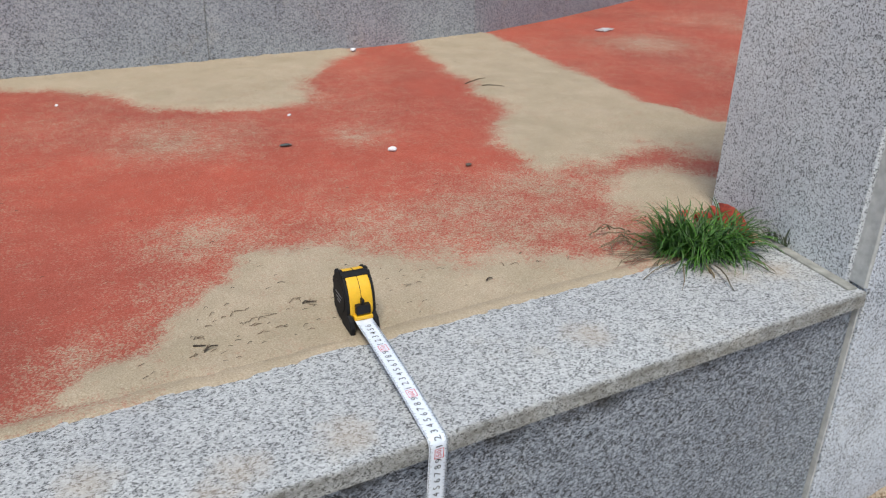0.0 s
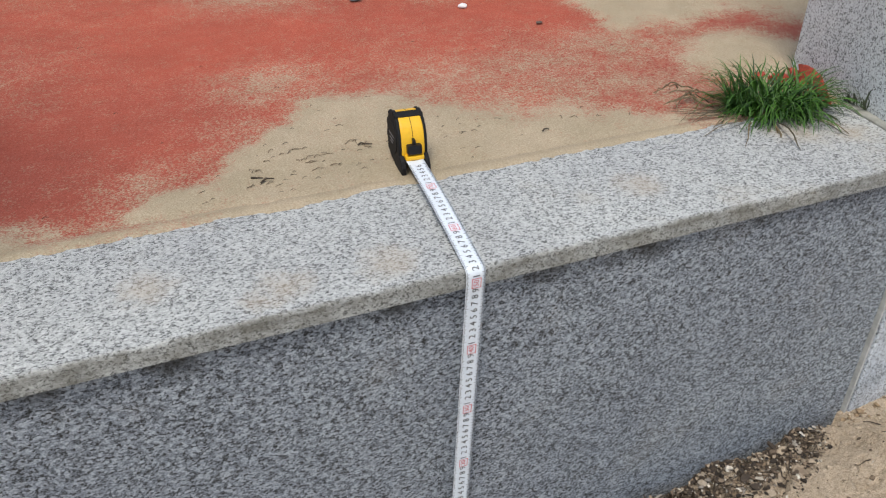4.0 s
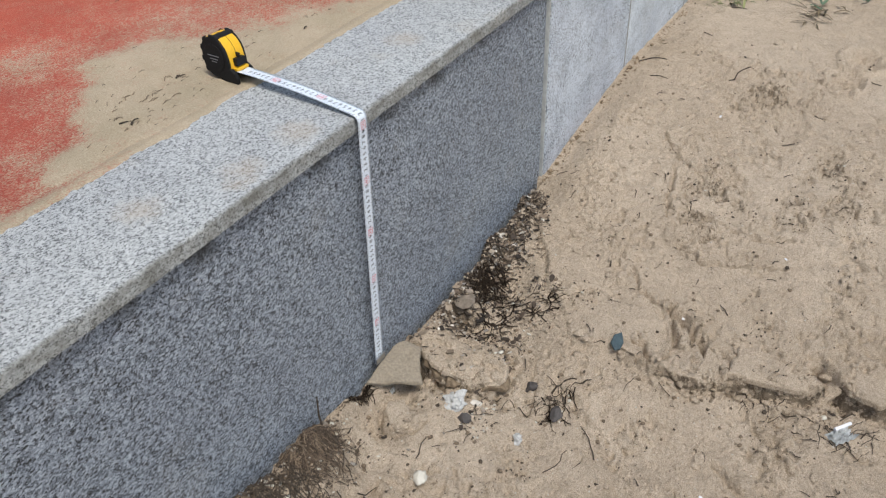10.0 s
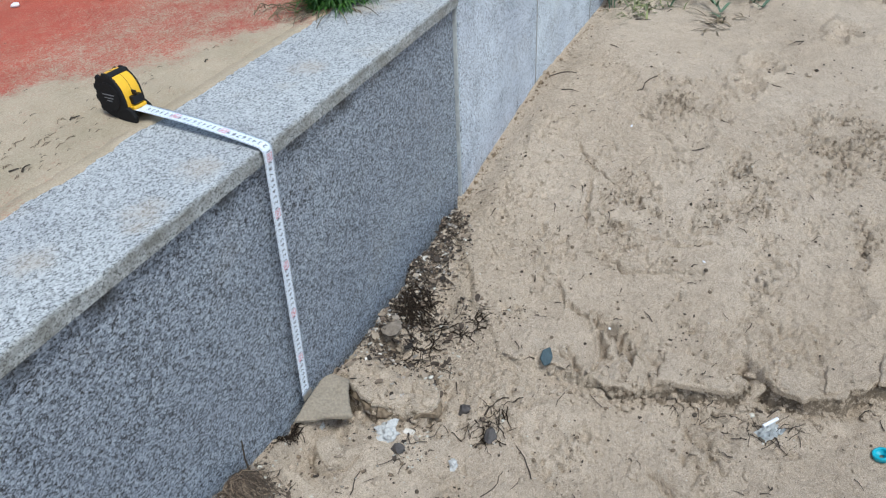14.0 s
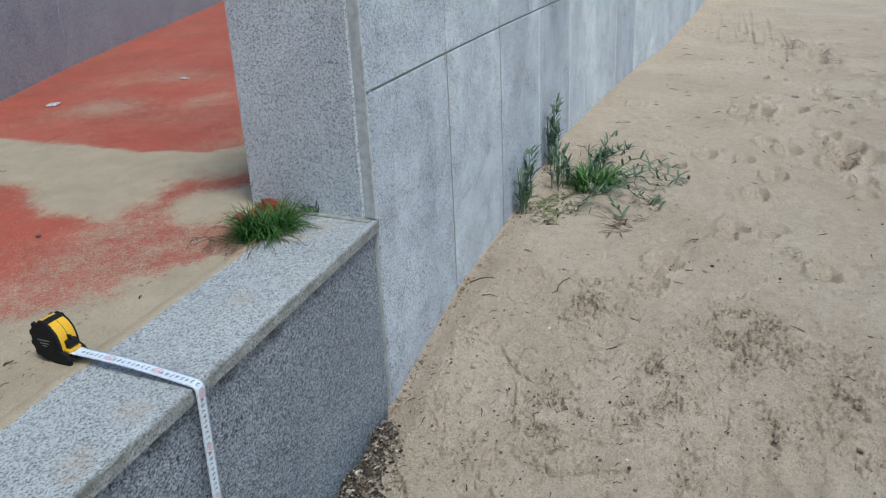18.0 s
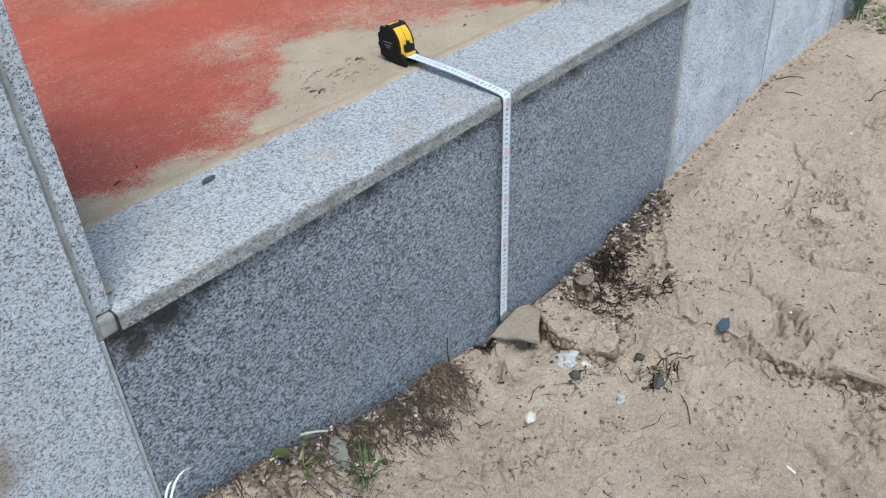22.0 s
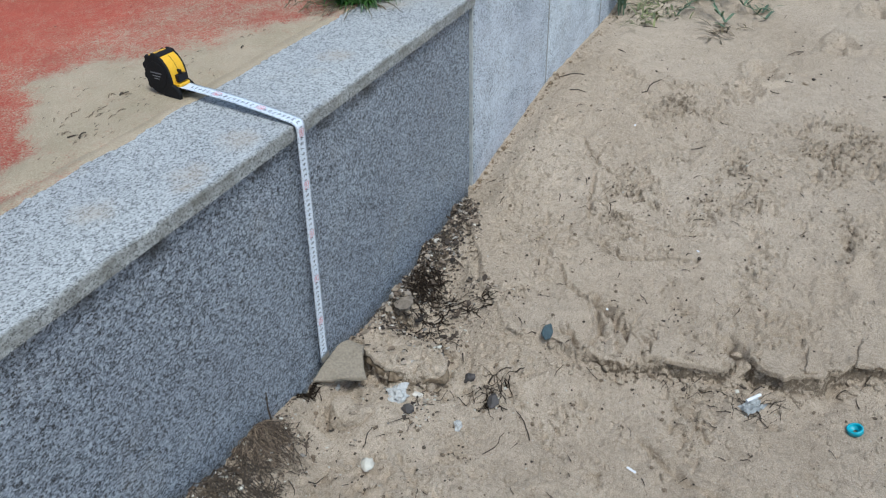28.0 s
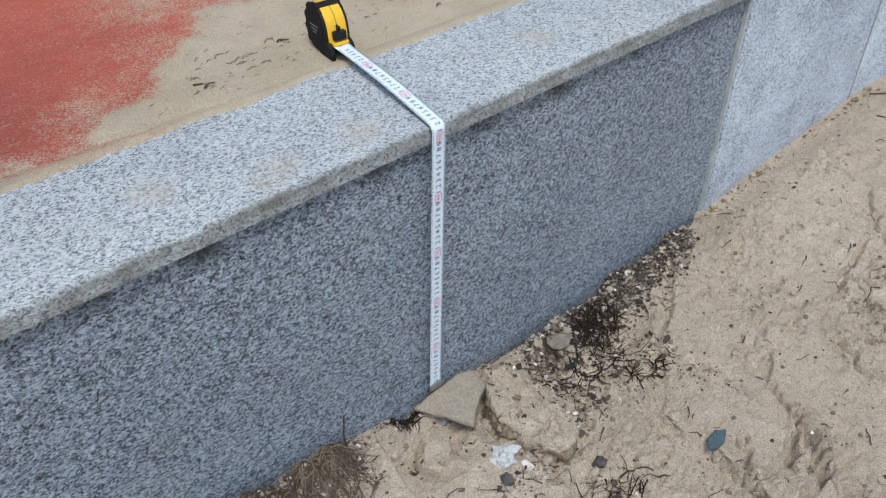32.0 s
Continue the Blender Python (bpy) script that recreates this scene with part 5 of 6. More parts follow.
def crust(pts, thick, z, rx, ry, seed, label, rough=0.003, mat=SAND):
    cx, cy = sum(p[0] for p in pts) / len(pts), sum(p[1] for p in pts) / len(pts)
    ob = obj("sand_crust", slab_bm([(x - cx, y - cy) for x, y in pts], thick, seed, rough), mat)
    ob.matrix_basis = pose(cx, cy, z, rx=rx, ry=ry)
    return tagged(ob, label, "sand crust", "broken sand crusts")


def ragged(pts, seed, amount=0.004):
    """The outline with more corners, moved in and out by chance."""
    q = random.Random(seed)
    out = []
    for (ax, ay), (bx, by) in zip(pts, pts[1:] + pts[:1]):
        n = max(1, int(math.hypot(bx - ax, by - ay) / 0.013))
        out += [(ax + (bx - ax) * k / n + q.uniform(-amount, amount), ay + (by - ay) * k / n + q.uniform(-amount, amount)) for k in range(n)]
    return out


for k, (pts, z, rx, ry) in enumerate((
        ([(0.085, -0.036), (0.05, -0.055), (0.038, -0.085), (0.034, -0.105), (0.075, -0.112), (0.105, -0.09), (0.11, -0.05)], -0.019, 8, 5),
        ([(0.032, -0.112), (0.045, -0.150), (0.054, -0.170), (0.085, -0.165), (0.115, -0.14), (0.105, -0.098), (0.075, -0.118)], -0.028, 11, 7),
        ([(0.058, -0.178), (0.066, -0.198), (0.088, -0.218), (0.125, -0.210), (0.14, -0.18), (0.115, -0.150), (0.088, -0.172)], -0.040, 9, 5))):
    crust(ragged(pts, 20 + k, 0.0045), 0.012, z, rx, ry, 1.0 + k, "broken plate of sand crust beside the stone slab", 0.0035)
    crust(ragged([(x - 0.006, y - 0.005) for x, y in pts], 30 + k, 0.006), 0.014, z - 0.013, rx, ry, 4.0 + k, "damp crumbling layer under the sand crust, with shade in its colour", 0.006, DAMP_SHADED)
crust(ragged([(-0.072, -0.055), (-0.094, -0.062), (-0.112, -0.078), (-0.116, -0.10), (-0.102, -0.116), (-0.07, -0.10), (-0.05, -0.075)], 3, 0.003), 0.013, ground_z(-0.085, -0.085) + 0.003, 6, 4, 3.0, "lifted edge of sand crust below the slab")
for k, (y0, y1, deep) in enumerate(((-0.470, -0.520, 0.012), (-0.535, -0.578, 0.010), (-0.590, -0.735, 0.020), (-0.748, -0.785, 0.012), (-0.80, -0.885, 0.016), (-0.89, -0.97, 0.014), (-0.985, -1.08, 0.012))):
    ys = np.linspace(y0, y1, max(3, int(abs(y1 - y0) / 0.018)))
    lip = [(float(np.interp(y, BANK_Y, BANK_X)) - 0.006 - 0.6 * deep * math.sin(math.pi * (0.15 + 0.7 * i / (len(ys) - 1))), float(y)) for i, y in enumerate(ys)]
    mid_y = 0.5 * (y0 + y1)
    bx = float(np.interp(mid_y, BANK_Y, BANK_X))
    pts = lip + [(bx + 0.05, y1 + 0.004), (bx + 0.055, y0 - 0.004)]
    crust(ragged(pts, 10 + k, 0.0025), 0.010 + 0.3 * deep, ground_z(bx + 0.022, mid_y) + 0.0015, math.degrees(math.atan2(ground_z(bx + 0.02, y0) - ground_z(bx + 0.02, y1), y0 - y1)), -2.5, 10.0 + k, "overhanging lip of crusted sand on the bank", 0.002)
# clods that broke off the bank
for k in range(105):
    u = rr.random()
    if k < 30:
        x, y = float(np.interp(-0.06 - 0.155 * u, (-0.214, -0.185, -0.158, -0.08), (0.086, 0.05, 0.038, 0.037))) - 0.006 + rr.gauss(0, 0.006), -0.06 - 0.155 * u + rr.gauss(0, 0.006)
        r = rr.uniform(0.005, 0.016)
    else:
        y = rr.choice((rr.uniform(-1.05, -0.40), rr.gauss(-0.54, 0.05), rr.gauss(-0.78, 0.03)))
        x = float(np.interp(y, BANK_Y, BANK_X)) - abs(rr.gauss(0.012, 0.016))
        r = rr.uniform(0.004, 0.013)
    set_down("sand_clod", rock(r, r * rr.uniform(0.7, 1.0), r * rr.uniform(0.55, 0.9), 100 + k, 0.7, 2, facet=0.95), SAND, x, y, rr.uniform(0, 360), 0, -r * 0.2, "damp sand clod fallen from the bank", "sand clod", "clods below the bank")

for k in range(64):
    x = rr.uniform(-0.80, -0.30)
    y = -0.02 - 0.14 * rr.random() ** 1.3
    r = rr.uniform(0.003, 0.011)
    set_down("sand_clod", rock(r, r * rr.uniform(0.7, 1.0), r * rr.uniform(0.45, 0.8), 300 + k, 0.7, 2, facet=0.9), SAND, x, y, rr.uniform(0, 360), 0, r * 0.1, "sandy soil clod along the wall's foot", "sand clod", "clods along the wall")

# cap ring, butt, wrapper and chips
CYAN = plain("cyan_plastic", (0.02, 0.36, 0.46), 0.4, grain=0.05)
ring = bmesh.new()
n = 32
prof = ((0.0155, 0.0), (0.0155, 0.008), (0.0150, 0.0095), (0.0120, 0.0095), (0.0115, 0.008), (0.0115, 0.002), (0.004, 0.002), (0.004, 0.0))
rings = [[ring.verts.new((r * math.cos(2 * math.pi * k / n), r * math.sin(2 * math.pi * k / n), z)) for r, z in prof] for k in range(n)]
for a, b in zip(rings, rings[1:] + rings[:1]):
    for k in range(len(prof)):
        ring.faces.new((a[k], b[k], b[(k + 1) % len(prof)], a[(k + 1) % len(prof)]))
bmesh.ops.recalc_face_normals(ring, faces=ring.faces)
set_down("bottle_cap", ring, CYAN, 0.311, -1.0, 0, -18, -0.003, "bright cyan plastic cap ring on the sand", "bottle cap")
butt = new("cigarette_butt")
butt.matrix_basis = pose(0.40, -1.12, ground_z(0.40, -1.12) + 0.005, rz=70)
tagged(butt, "white cigarette butt lying on the sand", "cigarette butt")
part("paper_tube", tube([(-0.014, 0, 0), (0.006, 0, 0)], 0.0042, 0.004, 12), PAPER, butt)
part("filter", tube([(0.006, 0, 0), (0.016, 0, 0)], 0.0041, 0.0041, 12), plain("filter_paper", (0.55, 0.42, 0.28), 0.8), butt)
wrap = new("plastic_wrapper")
wrap.matrix_basis = pose(0.295, -0.808, ground_z(0.295, -0.808) + 0.002, rz=-40)
tagged(wrap, "crumpled clear plastic wrapper among twigs", "wrapper")
part("film", crumpled(0.05, 0.03, 8.0, 0.018, 9), plain("milky_film", (0.58, 0.60, 0.60), 0.3, grain=0.25), wrap)
part("white_roll", tube([(-0.006, 0.012, 0.012), (0.03, 0.012, 0.014)], 0.0035, 0.0035, 10), PAPER, wrap, "rolled white edge")
for x, y, ln, tn in ((0.038, -0.624, 0.02, 70), (0.42, -0.47, 0.008, 10), (0.66, -0.62, 0.008, 40), (1.12, -0.35, 0.012, 0)):
    ob = obj("plastic_chip", box(-ln / 2, ln / 2, -0.0025, 0.0025, 0, 0.0015, 0.0004), PAPER)
    ob.matrix_basis = pose(x, y, ground_z(x, y) + 0.001, rz=tn)
    tagged(ob, "tiny white chip on the sand", "chip", "white chips")

spots_w = bmesh.new()
for k in range(330):
    x, y = rr.uniform(-0.5, 1.3), -0.06 - 1.0 * rr.random()
    r = 0.0009 * math.exp(rr.gauss(0, 0.45)) * (1.5 if abs(x) < 0.3 and y > -0.4 else 1.0)
    rock(r, r * 0.8, r * 0.5, 500 + k, 0.4, 1, spots_w, (x, y, ground_z(x, y) + r * 0.3), rr.uniform(0, 360))
tagged(obj("shell_crumbs", spots_w, SHELL), "tiny white shell crumbs strewn over the sand", "shell crumbs", kind="stuff")

# dark sticks on the sand
for x, y, ln, yaw, r in ((0.13, -0.30, 0.055, -0.55, 0.0035), (0.165, -0.345, 0.022, -0.9, 0.003), (1.39, -0.035, 0.09, -1.2, 0.003), (1.33, -0.32, 0.14, -0.35, 0.003), (-0.15, -0.16, 0.05, 0.0, 0.002), (0.46, -0.55, 0.03, 1.0, 0.002),
                          (0.02, -0.43, 0.08, 0.5, 0.002), (0.30, -0.70, 0.06, -1.2, 0.0022), (-0.05, -0.36, 0.07, -0.7, 0.0018), (0.06, -0.28, 0.05, 1.4, 0.002), (0.05, -0.31, 0.06, -0.2, 0.002), (0.10, -0.34, 0.05, 0.6, 0.0018), (0.345, -0.67, 0.05, -0.3, 0.002), (0.33, -0.80, 0.06, -0.7, 0.002), (0.27, -0.83, 0.05, 0.6, 0.002)):
    ob = obj("stick", tube(twig_points(x, y, ground_z, ln, yaw, rr, r * 0.5, 6), r * 0.65, r * 0.4, 6), BARK)
    tagged(ob, "dark driftwood stick on the sand", "stick", "sticks on the beach")


# ---- debris along the wall's foot ----
def pile_density(x, y):
    trod = float(broken[min(int(np.searchsorted(GY, y)), len(gy) - 1), min(int(np.searchsorted(GX, x)), len(gx) - 1)])
    d = 0.8 if math.hypot((x + 0.01) / 0.06, (y + 0.215) / 0.03) < 1 else 0
    e = 0.35 if math.hypot((x - 0.09) / 0.1, (y + 0.225) / 0.025) < 1 or (0.12 < x < 0.4 and -0.22 < y < -0.08) else 0
    return max(float(litter[min(int(np.searchsorted(GY, y)), len(gy) - 1), min(int(np.searchsorted(GX, x)), len(gx) - 1)]), d, e, (0.10 if x < 0.4 else 0.06) + 0.16 * sstep(0.3, 0.8, trod))


chips, twigs, bits = bmesh.new(), bmesh.new(), bmesh.new()
for k in range(13000):
    x, y = rr.uniform(-0.95, 1.2), 0.008 - 1.15 * rr.random() ** 1.6
    if rr.random() > pile_density(x, y):
        continue
    z = ground_z(x, y)
    kind = rr.random()
    if kind < 0.40:
        r = rr.uniform(0.001, 0.0045) if pile_density(x, y) > 0.1 else rr.uniform(0.0008, 0.0022)
        if rr.random() < 0.06:
            r *= 1.9
        rock(r, r * rr.uniform(0.4, 0.9), r * 0.3, k, 0.4, 1, chips, (x, y, z + r * 0.2), rr.uniform(0, 360))
    elif kind < 0.66:
        ln = rr.uniform(0.01, 0.05) if pile_density(x, y) > 0.1 else rr.uniform(0.006, 0.03)
        tube(twig_points(x, y, ground_z, ln, rr.uniform(0, 6.28), rr, 0.001 + 0.012 * rr.random() * pile_density(x, y), 4), rr.uniform(0.0006, 0.0017), 0.0005, 4, twigs)
    else:
        r = rr.uniform(0.0015, 0.006)
        rock(r, r * 0.8, r * 0.5, k, 0.4, 1, bits, (x, y, z + r * 0.2), rr.uniform(0, 360))
tagged(smooth(obj("shell_fragments", chips, SHELL)), "broken white shell fragments along the wall", "shell fragments", kind="stuff")
tagged(obj("beach_twigs", twigs, BARK), "thin dark twigs and stalks washed up on sand", "twigs", kind="stuff")
tagged(obj("grit", bits, plain("brown_grit", (0.15, 0.11, 0.075), 0.9, grain=0.5, size=90.0)), "brown grit and crumbs on the sand", "grit", kind="stuff")


def fibre_clump(name, x, y, rx, ry, height, count, mat, label, category, length=(0.03, 0.09), seed=0, thin=(0.0006, 0.0012), yaw0=None):
    q = random.Random(seed)
    bm = bmesh.new()
    for _ in range(count):
        a = q.uniform(0, 6.28)
        r = math.sqrt(q.random())
        bx, by = x + rx * r * math.cos(a), min(y + ry * r * math.sin(a), 0.004)
        h = height * (1 - r * r) * q.random()
        yaw = q.uniform(0, 6.28) if yaw0 is None else q.gauss(yaw0, 1.0)
        ln = q.uniform(*length)
        mid_at = 0.5 if yaw0 is None else 0.0
        pts = []
        for i in range(5):
            u = i / 4
            px, py = bx + ln * (u - mid_at) * math.cos(yaw), min(by + ln * (u - mid_at) * math.sin(yaw), 0.006)
            pts.append((px, py, ground_z(px, min(py, 0.0)) + 0.001 + h * (1 - 0.8 * u) + (0.008 if height > 0.006 else 0.002) * math.sin(math.pi * u) * q.random()))
            yaw += q.uniform(-0.4, 0.4)
        tube(pts, q.uniform(*thin), 0.0004, 4, bm)
    ob = obj(name, bm, mat)
    return tagged(ob, label, category)


KELP = plain("dark_seaweed", (0.022, 0.015, 0.010), 0.9, grain=0.6, size=200.0, spec=0.15)
def straw_material():
    m, t, b = nodes_of("brown_dry_grass")
    g = t.nodes.new("ShaderNodeNewGeometry")
    c = ramp(t, g.outputs["Random Per Island"], [(0.0, (0.035, 0.024, 0.017)), (0.4, (0.085, 0.06, 0.042)), (0.75, (0.16, 0.115, 0.08)), (1.0, (0.30, 0.23, 0.16))])
    t.links.new(c, b.inputs["Base Color"])
    b.inputs["Roughness"].default_value = 0.9
    return m


HAY = straw_material()
fibre_clump("seaweed_clump", 0.345, -0.05, 0.065, 0.036, 0.026, 130, KELP, "dark brown dried seaweed clump against the wall", "seaweed", (0.02, 0.07), 2, (0.0009, 0.0024))
fibre_clump("seaweed_clump", 0.29, -0.125, 0.075, 0.05, 0.006, 46, KELP, "thick dark seaweed stalks on the sand", "seaweed", (0.02, 0.055), 4, (0.0009, 0.002))
fibre_clump("seaweed_clump", 0.20, -0.09, 0.06, 0.04, 0.006, 30, KELP, "thick dark seaweed stalks on the sand", "seaweed", (0.02, 0.055), 5, (0.0009, 0.002))
fibre_clump("seaweed_clump", 0.34, -0.19, 0.04, 0.035, 0.006, 26, KELP, "thick dark seaweed stalks on the sand", "seaweed", (0.02, 0.05), 15, (0.0009, 0.002))
fibre_clump("seaweed_clump", 0.10, -0.325, 0.05, 0.03, 0.004, 24, KELP, "short dark stalks round a grey stone", "seaweed", (0.015, 0.05), 16, (0.0008, 0.0018))
fibre_clump("dry_grass_clump", -0.262, -0.012, 0.05, 0.034, 0.022, 300, HAY, "matted brown dry grass at the wall's foot", "dry grass", (0.025, 0.07), 6, (0.0005, 0.0011), yaw0=-1.3)
fibre_clump("dry_grass_clump", -0.36, -0.06, 0.06, 0.05, 0.014, 120, BARK, "dark rotting grass beside the wall", "dry grass", (0.02, 0.07), 7, (0.0006, 0.0014))
fibre_clump("dry_grass_clump", -0.50, -0.04, 0.07, 0.035, 0.012, 80, BARK, "dark rotting grass beside the wall", "dry grass", (0.02, 0.06), 17, (0.0006, 0.0014))
fibre_clump("dry_grass_clump", -0.62, -0.10, 0.10, 0.05, 0.01, 90, HAY, "loose brown dry grass on the sand", "dry grass", (0.02, 0.07), 8, (0.0005, 0.001))
fibre_clump("dry_grass_clump", 0.10, -0.31, 0.06, 0.035, 0.003, 14, BARK, "dark stalks round a grey stone", "dry grass", (0.02, 0.05), 9, (0.0006, 0.0013))
fibre_clump("dry_grass_clump", 0.30, -0.81, 0.05, 0.05, 0.003, 22, BARK, "dark stalks round a wrapper", "dry grass", (0.02, 0.05), 10, (0.0006, 0.0013))
fibre_clump("dry_grass_clump", 0.31, -0.64, 0.03, 0.05, 0.003, 22, BARK, "dark stalks under the sand bank", "dry grass", (0.02, 0.04), 12, (0.0006, 0.0013))
# black fibres added to stand for the shade in the open gap
fibre_clump("dry_grass_clump", -0.09, -0.004, 0.035, 0.012, 0.010, 60, KELP, "dark fibres added for the shade in the gap below the slab", "dry grass", (0.01, 0.04), 21, (0.0007, 0.0016))
ob = obj("dead_stalk", tube([(-0.215, -0.015, 0.0), (-0.213, -0.008, 0.04), (-0.206, -0.004, 0.075)], 0.0022, 0.0012, 6), BARK)
tagged(ob, "dead brown stalk leaning on the wall", "stalk")

# ---- small plants at the west end of the low wall ----
LEAF = leaf_material("round_green_leaf", (0.11, 0.14, 0.05), (0.17, 0.20, 0.08))
sprout = new("broadleaf_sprout")
sprout.matrix_basis = pose(-0.615, -0.03, ground_z(-0.615, -0.03))
tagged(sprout, "small broadleaf sprout at the wall's foot", "sprout")
for k, (yaw, ln, w, h, lift) in enumerate(((150, 0.032, 0.025, 0.038, 25), (-30, 0.018, 0.011, 0.012, 5), (-110, 0.017, 0.010, 0.01, 0), (40, 0.016, 0.010, 0.02, 20), (-70, 0.014, 0.008, 0.016, 10))):
    ob = part("leaf", flat_leaf(ln, w, k * 1.3, 0.004), LEAF, sprout)
    ob.matrix_basis = pose(0.03 * math.cos(radians(yaw)), 0.03 * math.sin(radians(yaw)) - 0.01, h, ry=-lift, rz=yaw)
    part("stem", tube([(0, -0.01, 0), (0.02 * math.cos(radians(yaw)), 0.02 * math.sin(radians(yaw)) - 0.01, h)], 0.0012, 0.001, 5), LEAF, sprout)
ob = obj("grey_leaf", flat_leaf(0.06, 0.034, 4.0, 0.006), plain("withered_grey_leaf", (0.30, 0.31, 0.26), 0.7, grain=0.2))
ob.matrix_basis = pose(-0.55, -0.05, ground_z(-0.55, -0.05) + 0.014, rx=10, ry=-20, rz=60)
tagged(ob, "withered grey leaf lying at the wall's foot", "leaf")
sg = new("grass_sprout")
tagged(sg, "small bright green grass sprout in the sand", "grass")
bm = bmesh.new()
for k in range(46):
    a = rr.uniform(0, 6.28)
    x, y = -0.525 + 0.012 * math.cos(a), -0.085 + 0.012 * math.sin(a)
    grass_blade(bm, (x, y, ground_z(x, y) - 0.002), a, rr.uniform(0.025, 0.055), rr.uniform(10, 60), rr.uniform(0.0015, 0.0026), rr, 5, 0.9)
part("foliage", bm, GRASS, sg)
WHITE_STRIP = plain("white_plastic_strip", (0.70, 0.69, 0.66), 0.5, grain=0.1)
strap = new("plastic_strap")
tagged(strap, "frayed white plastic strap sticking out of the sand", "strap")
for k, (top, dx) in enumerate(((0.10, 0.012), (0.085, -0.004), (0.06, -0.03))):
    z0 = ground_z(-0.80, -0.03)
    pts = [(-0.862 + 0.055 * u + dx * u * u * 1.4, -0.050 + 0.018 * u + 0.011 * k, z0 + 0.006 + top * math.sin(1.9 * u)) for u in np.linspace(0, 1, 9)]
    part("strand", strip(pts, [0.0045 * (1 - 0.4 * u) for u in np.linspace(0, 1, 9)], (0.6, -0.8, 0), fold=0.1), WHITE_STRIP, strap)
ob = obj("straw", tube([(-0.585, -0.006, 0.122), (-0.555, -0.006, 0.104), (-0.526, -0.007, 0.082), (-0.49, -0.008, 0.06), (-0.465, -0.012, 0.052), (-0.445, -0.016, 0.056)], 0.0024, 0.0012, 6), plain("bleached_straw", (0.55, 0.50, 0.40), 0.7, grain=0.2))
tagged(ob, "bleached straw lying along the wall", "straw")

# ---- weeds against the tall wall ----
DOCK = leaf_material("dull_green_leaf", (0.045, 0.085, 0.05), (0.095, 0.155, 0.09))
q = random.Random(31)


def upright_weed(x, y, height, count, spread, label):
    w = new("tall_weed")
    tagged(w, label, "weed", "weeds along the wall")
    z0 = ground_z(x, y)
    for _ in range(count):
        bx, by = x + q.gauss(0, spread), min(y + q.gauss(0, spread * 0.3), wall_y(x) - 0.012)
        h = height * q.uniform(0.45, 1.0)
        lean = q.uniform(-0.12, 0.12)
        stem = [(bx + lean * h * u * u, by + 0.01 * u, z0 + h * u) for u in (0, 0.3, 0.6, 1.0)]
        part("stem", tube(stem, 0.0025, 0.0012, 5), DOCK, w)
        leaves = bmesh.new()
        for j in range(int(5 + h * 34)):
            u = q.uniform(0.05, 1.0)
            lx, lz = bx + lean * h * u * u, z0 + h * u
            yaw = q.uniform(3.0, 6.4) if q.random() < 0.7 else q.uniform(0, 3.1)
            ln, wd, el = q.uniform(0.035, 0.085), q.uniform(0.008, 0.015), q.uniform(0.75, 1.4)
            pts = [(lx + ln * v * math.cos(yaw) * math.cos(el), by + ln * v * math.sin(yaw) * math.cos(el), lz + ln * v * math.sin(el) - 0.02 * v * v) for v in (0, 0.25, 0.5, 0.75, 1.0)]
            strip(pts, [wd * s for s in (0.2, 0.8, 1.0, 0.7, 0.05)], (-math.sin(yaw), math.cos(yaw), 0.2), leaves)
        part("foliage", leaves, DOCK, w)


upright_weed(2.07, -0.06, 0.20, 6, 0.045, "short upright weed growing along the wall")
upright_weed(2.22, -0.07, 0.20, 4, 0.04, "upright weed growing along the wall")
upright_weed(2.40, -0.16, 0.15, 9, 0.06, "low leafy weed beside the wall")
upright_weed(2.58, -0.09, 0.28, 10, 0.06, "tall leafy weed growing along the wall")
sw = new("sprawling_weed")
tagged(sw, "bushy green weed with runners spreading over the sand", "weed")
bm = bmesh.new()
for _ in range(330):
    a = q.uniform(0, 6.28)
    r = 0.10 * math.sqrt(q.random())
    x, y = 2.42 + 1.2 * r * math.cos(a), min(-0.29 + 0.9 * r * math.sin(a), -0.12)
    grass_blade(bm, (x, y, ground_z(x, y) - 0.003), a + q.gauss(0, 0.8), q.uniform(0.05, 0.13) * (1.3 - 5 * r), q.uniform(5, 55), q.uniform(0.004, 0.008), q, 6, q.uniform(0.5, 1.5))
part("foliage", bm, leaf_material("sprawl_green", (0.028, 0.085, 0.018), (0.085, 0.19, 0.045)), sw)
bm = bmesh.new()
for _ in range(120):
    x, y = q.gauss(2.08, 0.09), q.gauss(-0.17, 0.05)
    y = min(y, wall_y(x) - 0.02)
    grass_blade(bm, (x, y, ground_z(x, y) - 0.002), q.uniform(0, 6.28), q.uniform(0.025, 0.06), q.uniform(40, 78), q.uniform(0.005, 0.011), q, 4, 0.6)
part("ground_leaves", bm, leaf_material("yellow_green_leaf", (0.07, 0.085, 0.03), (0.16, 0.17, 0.07)), sw, "yellowish low leaves")
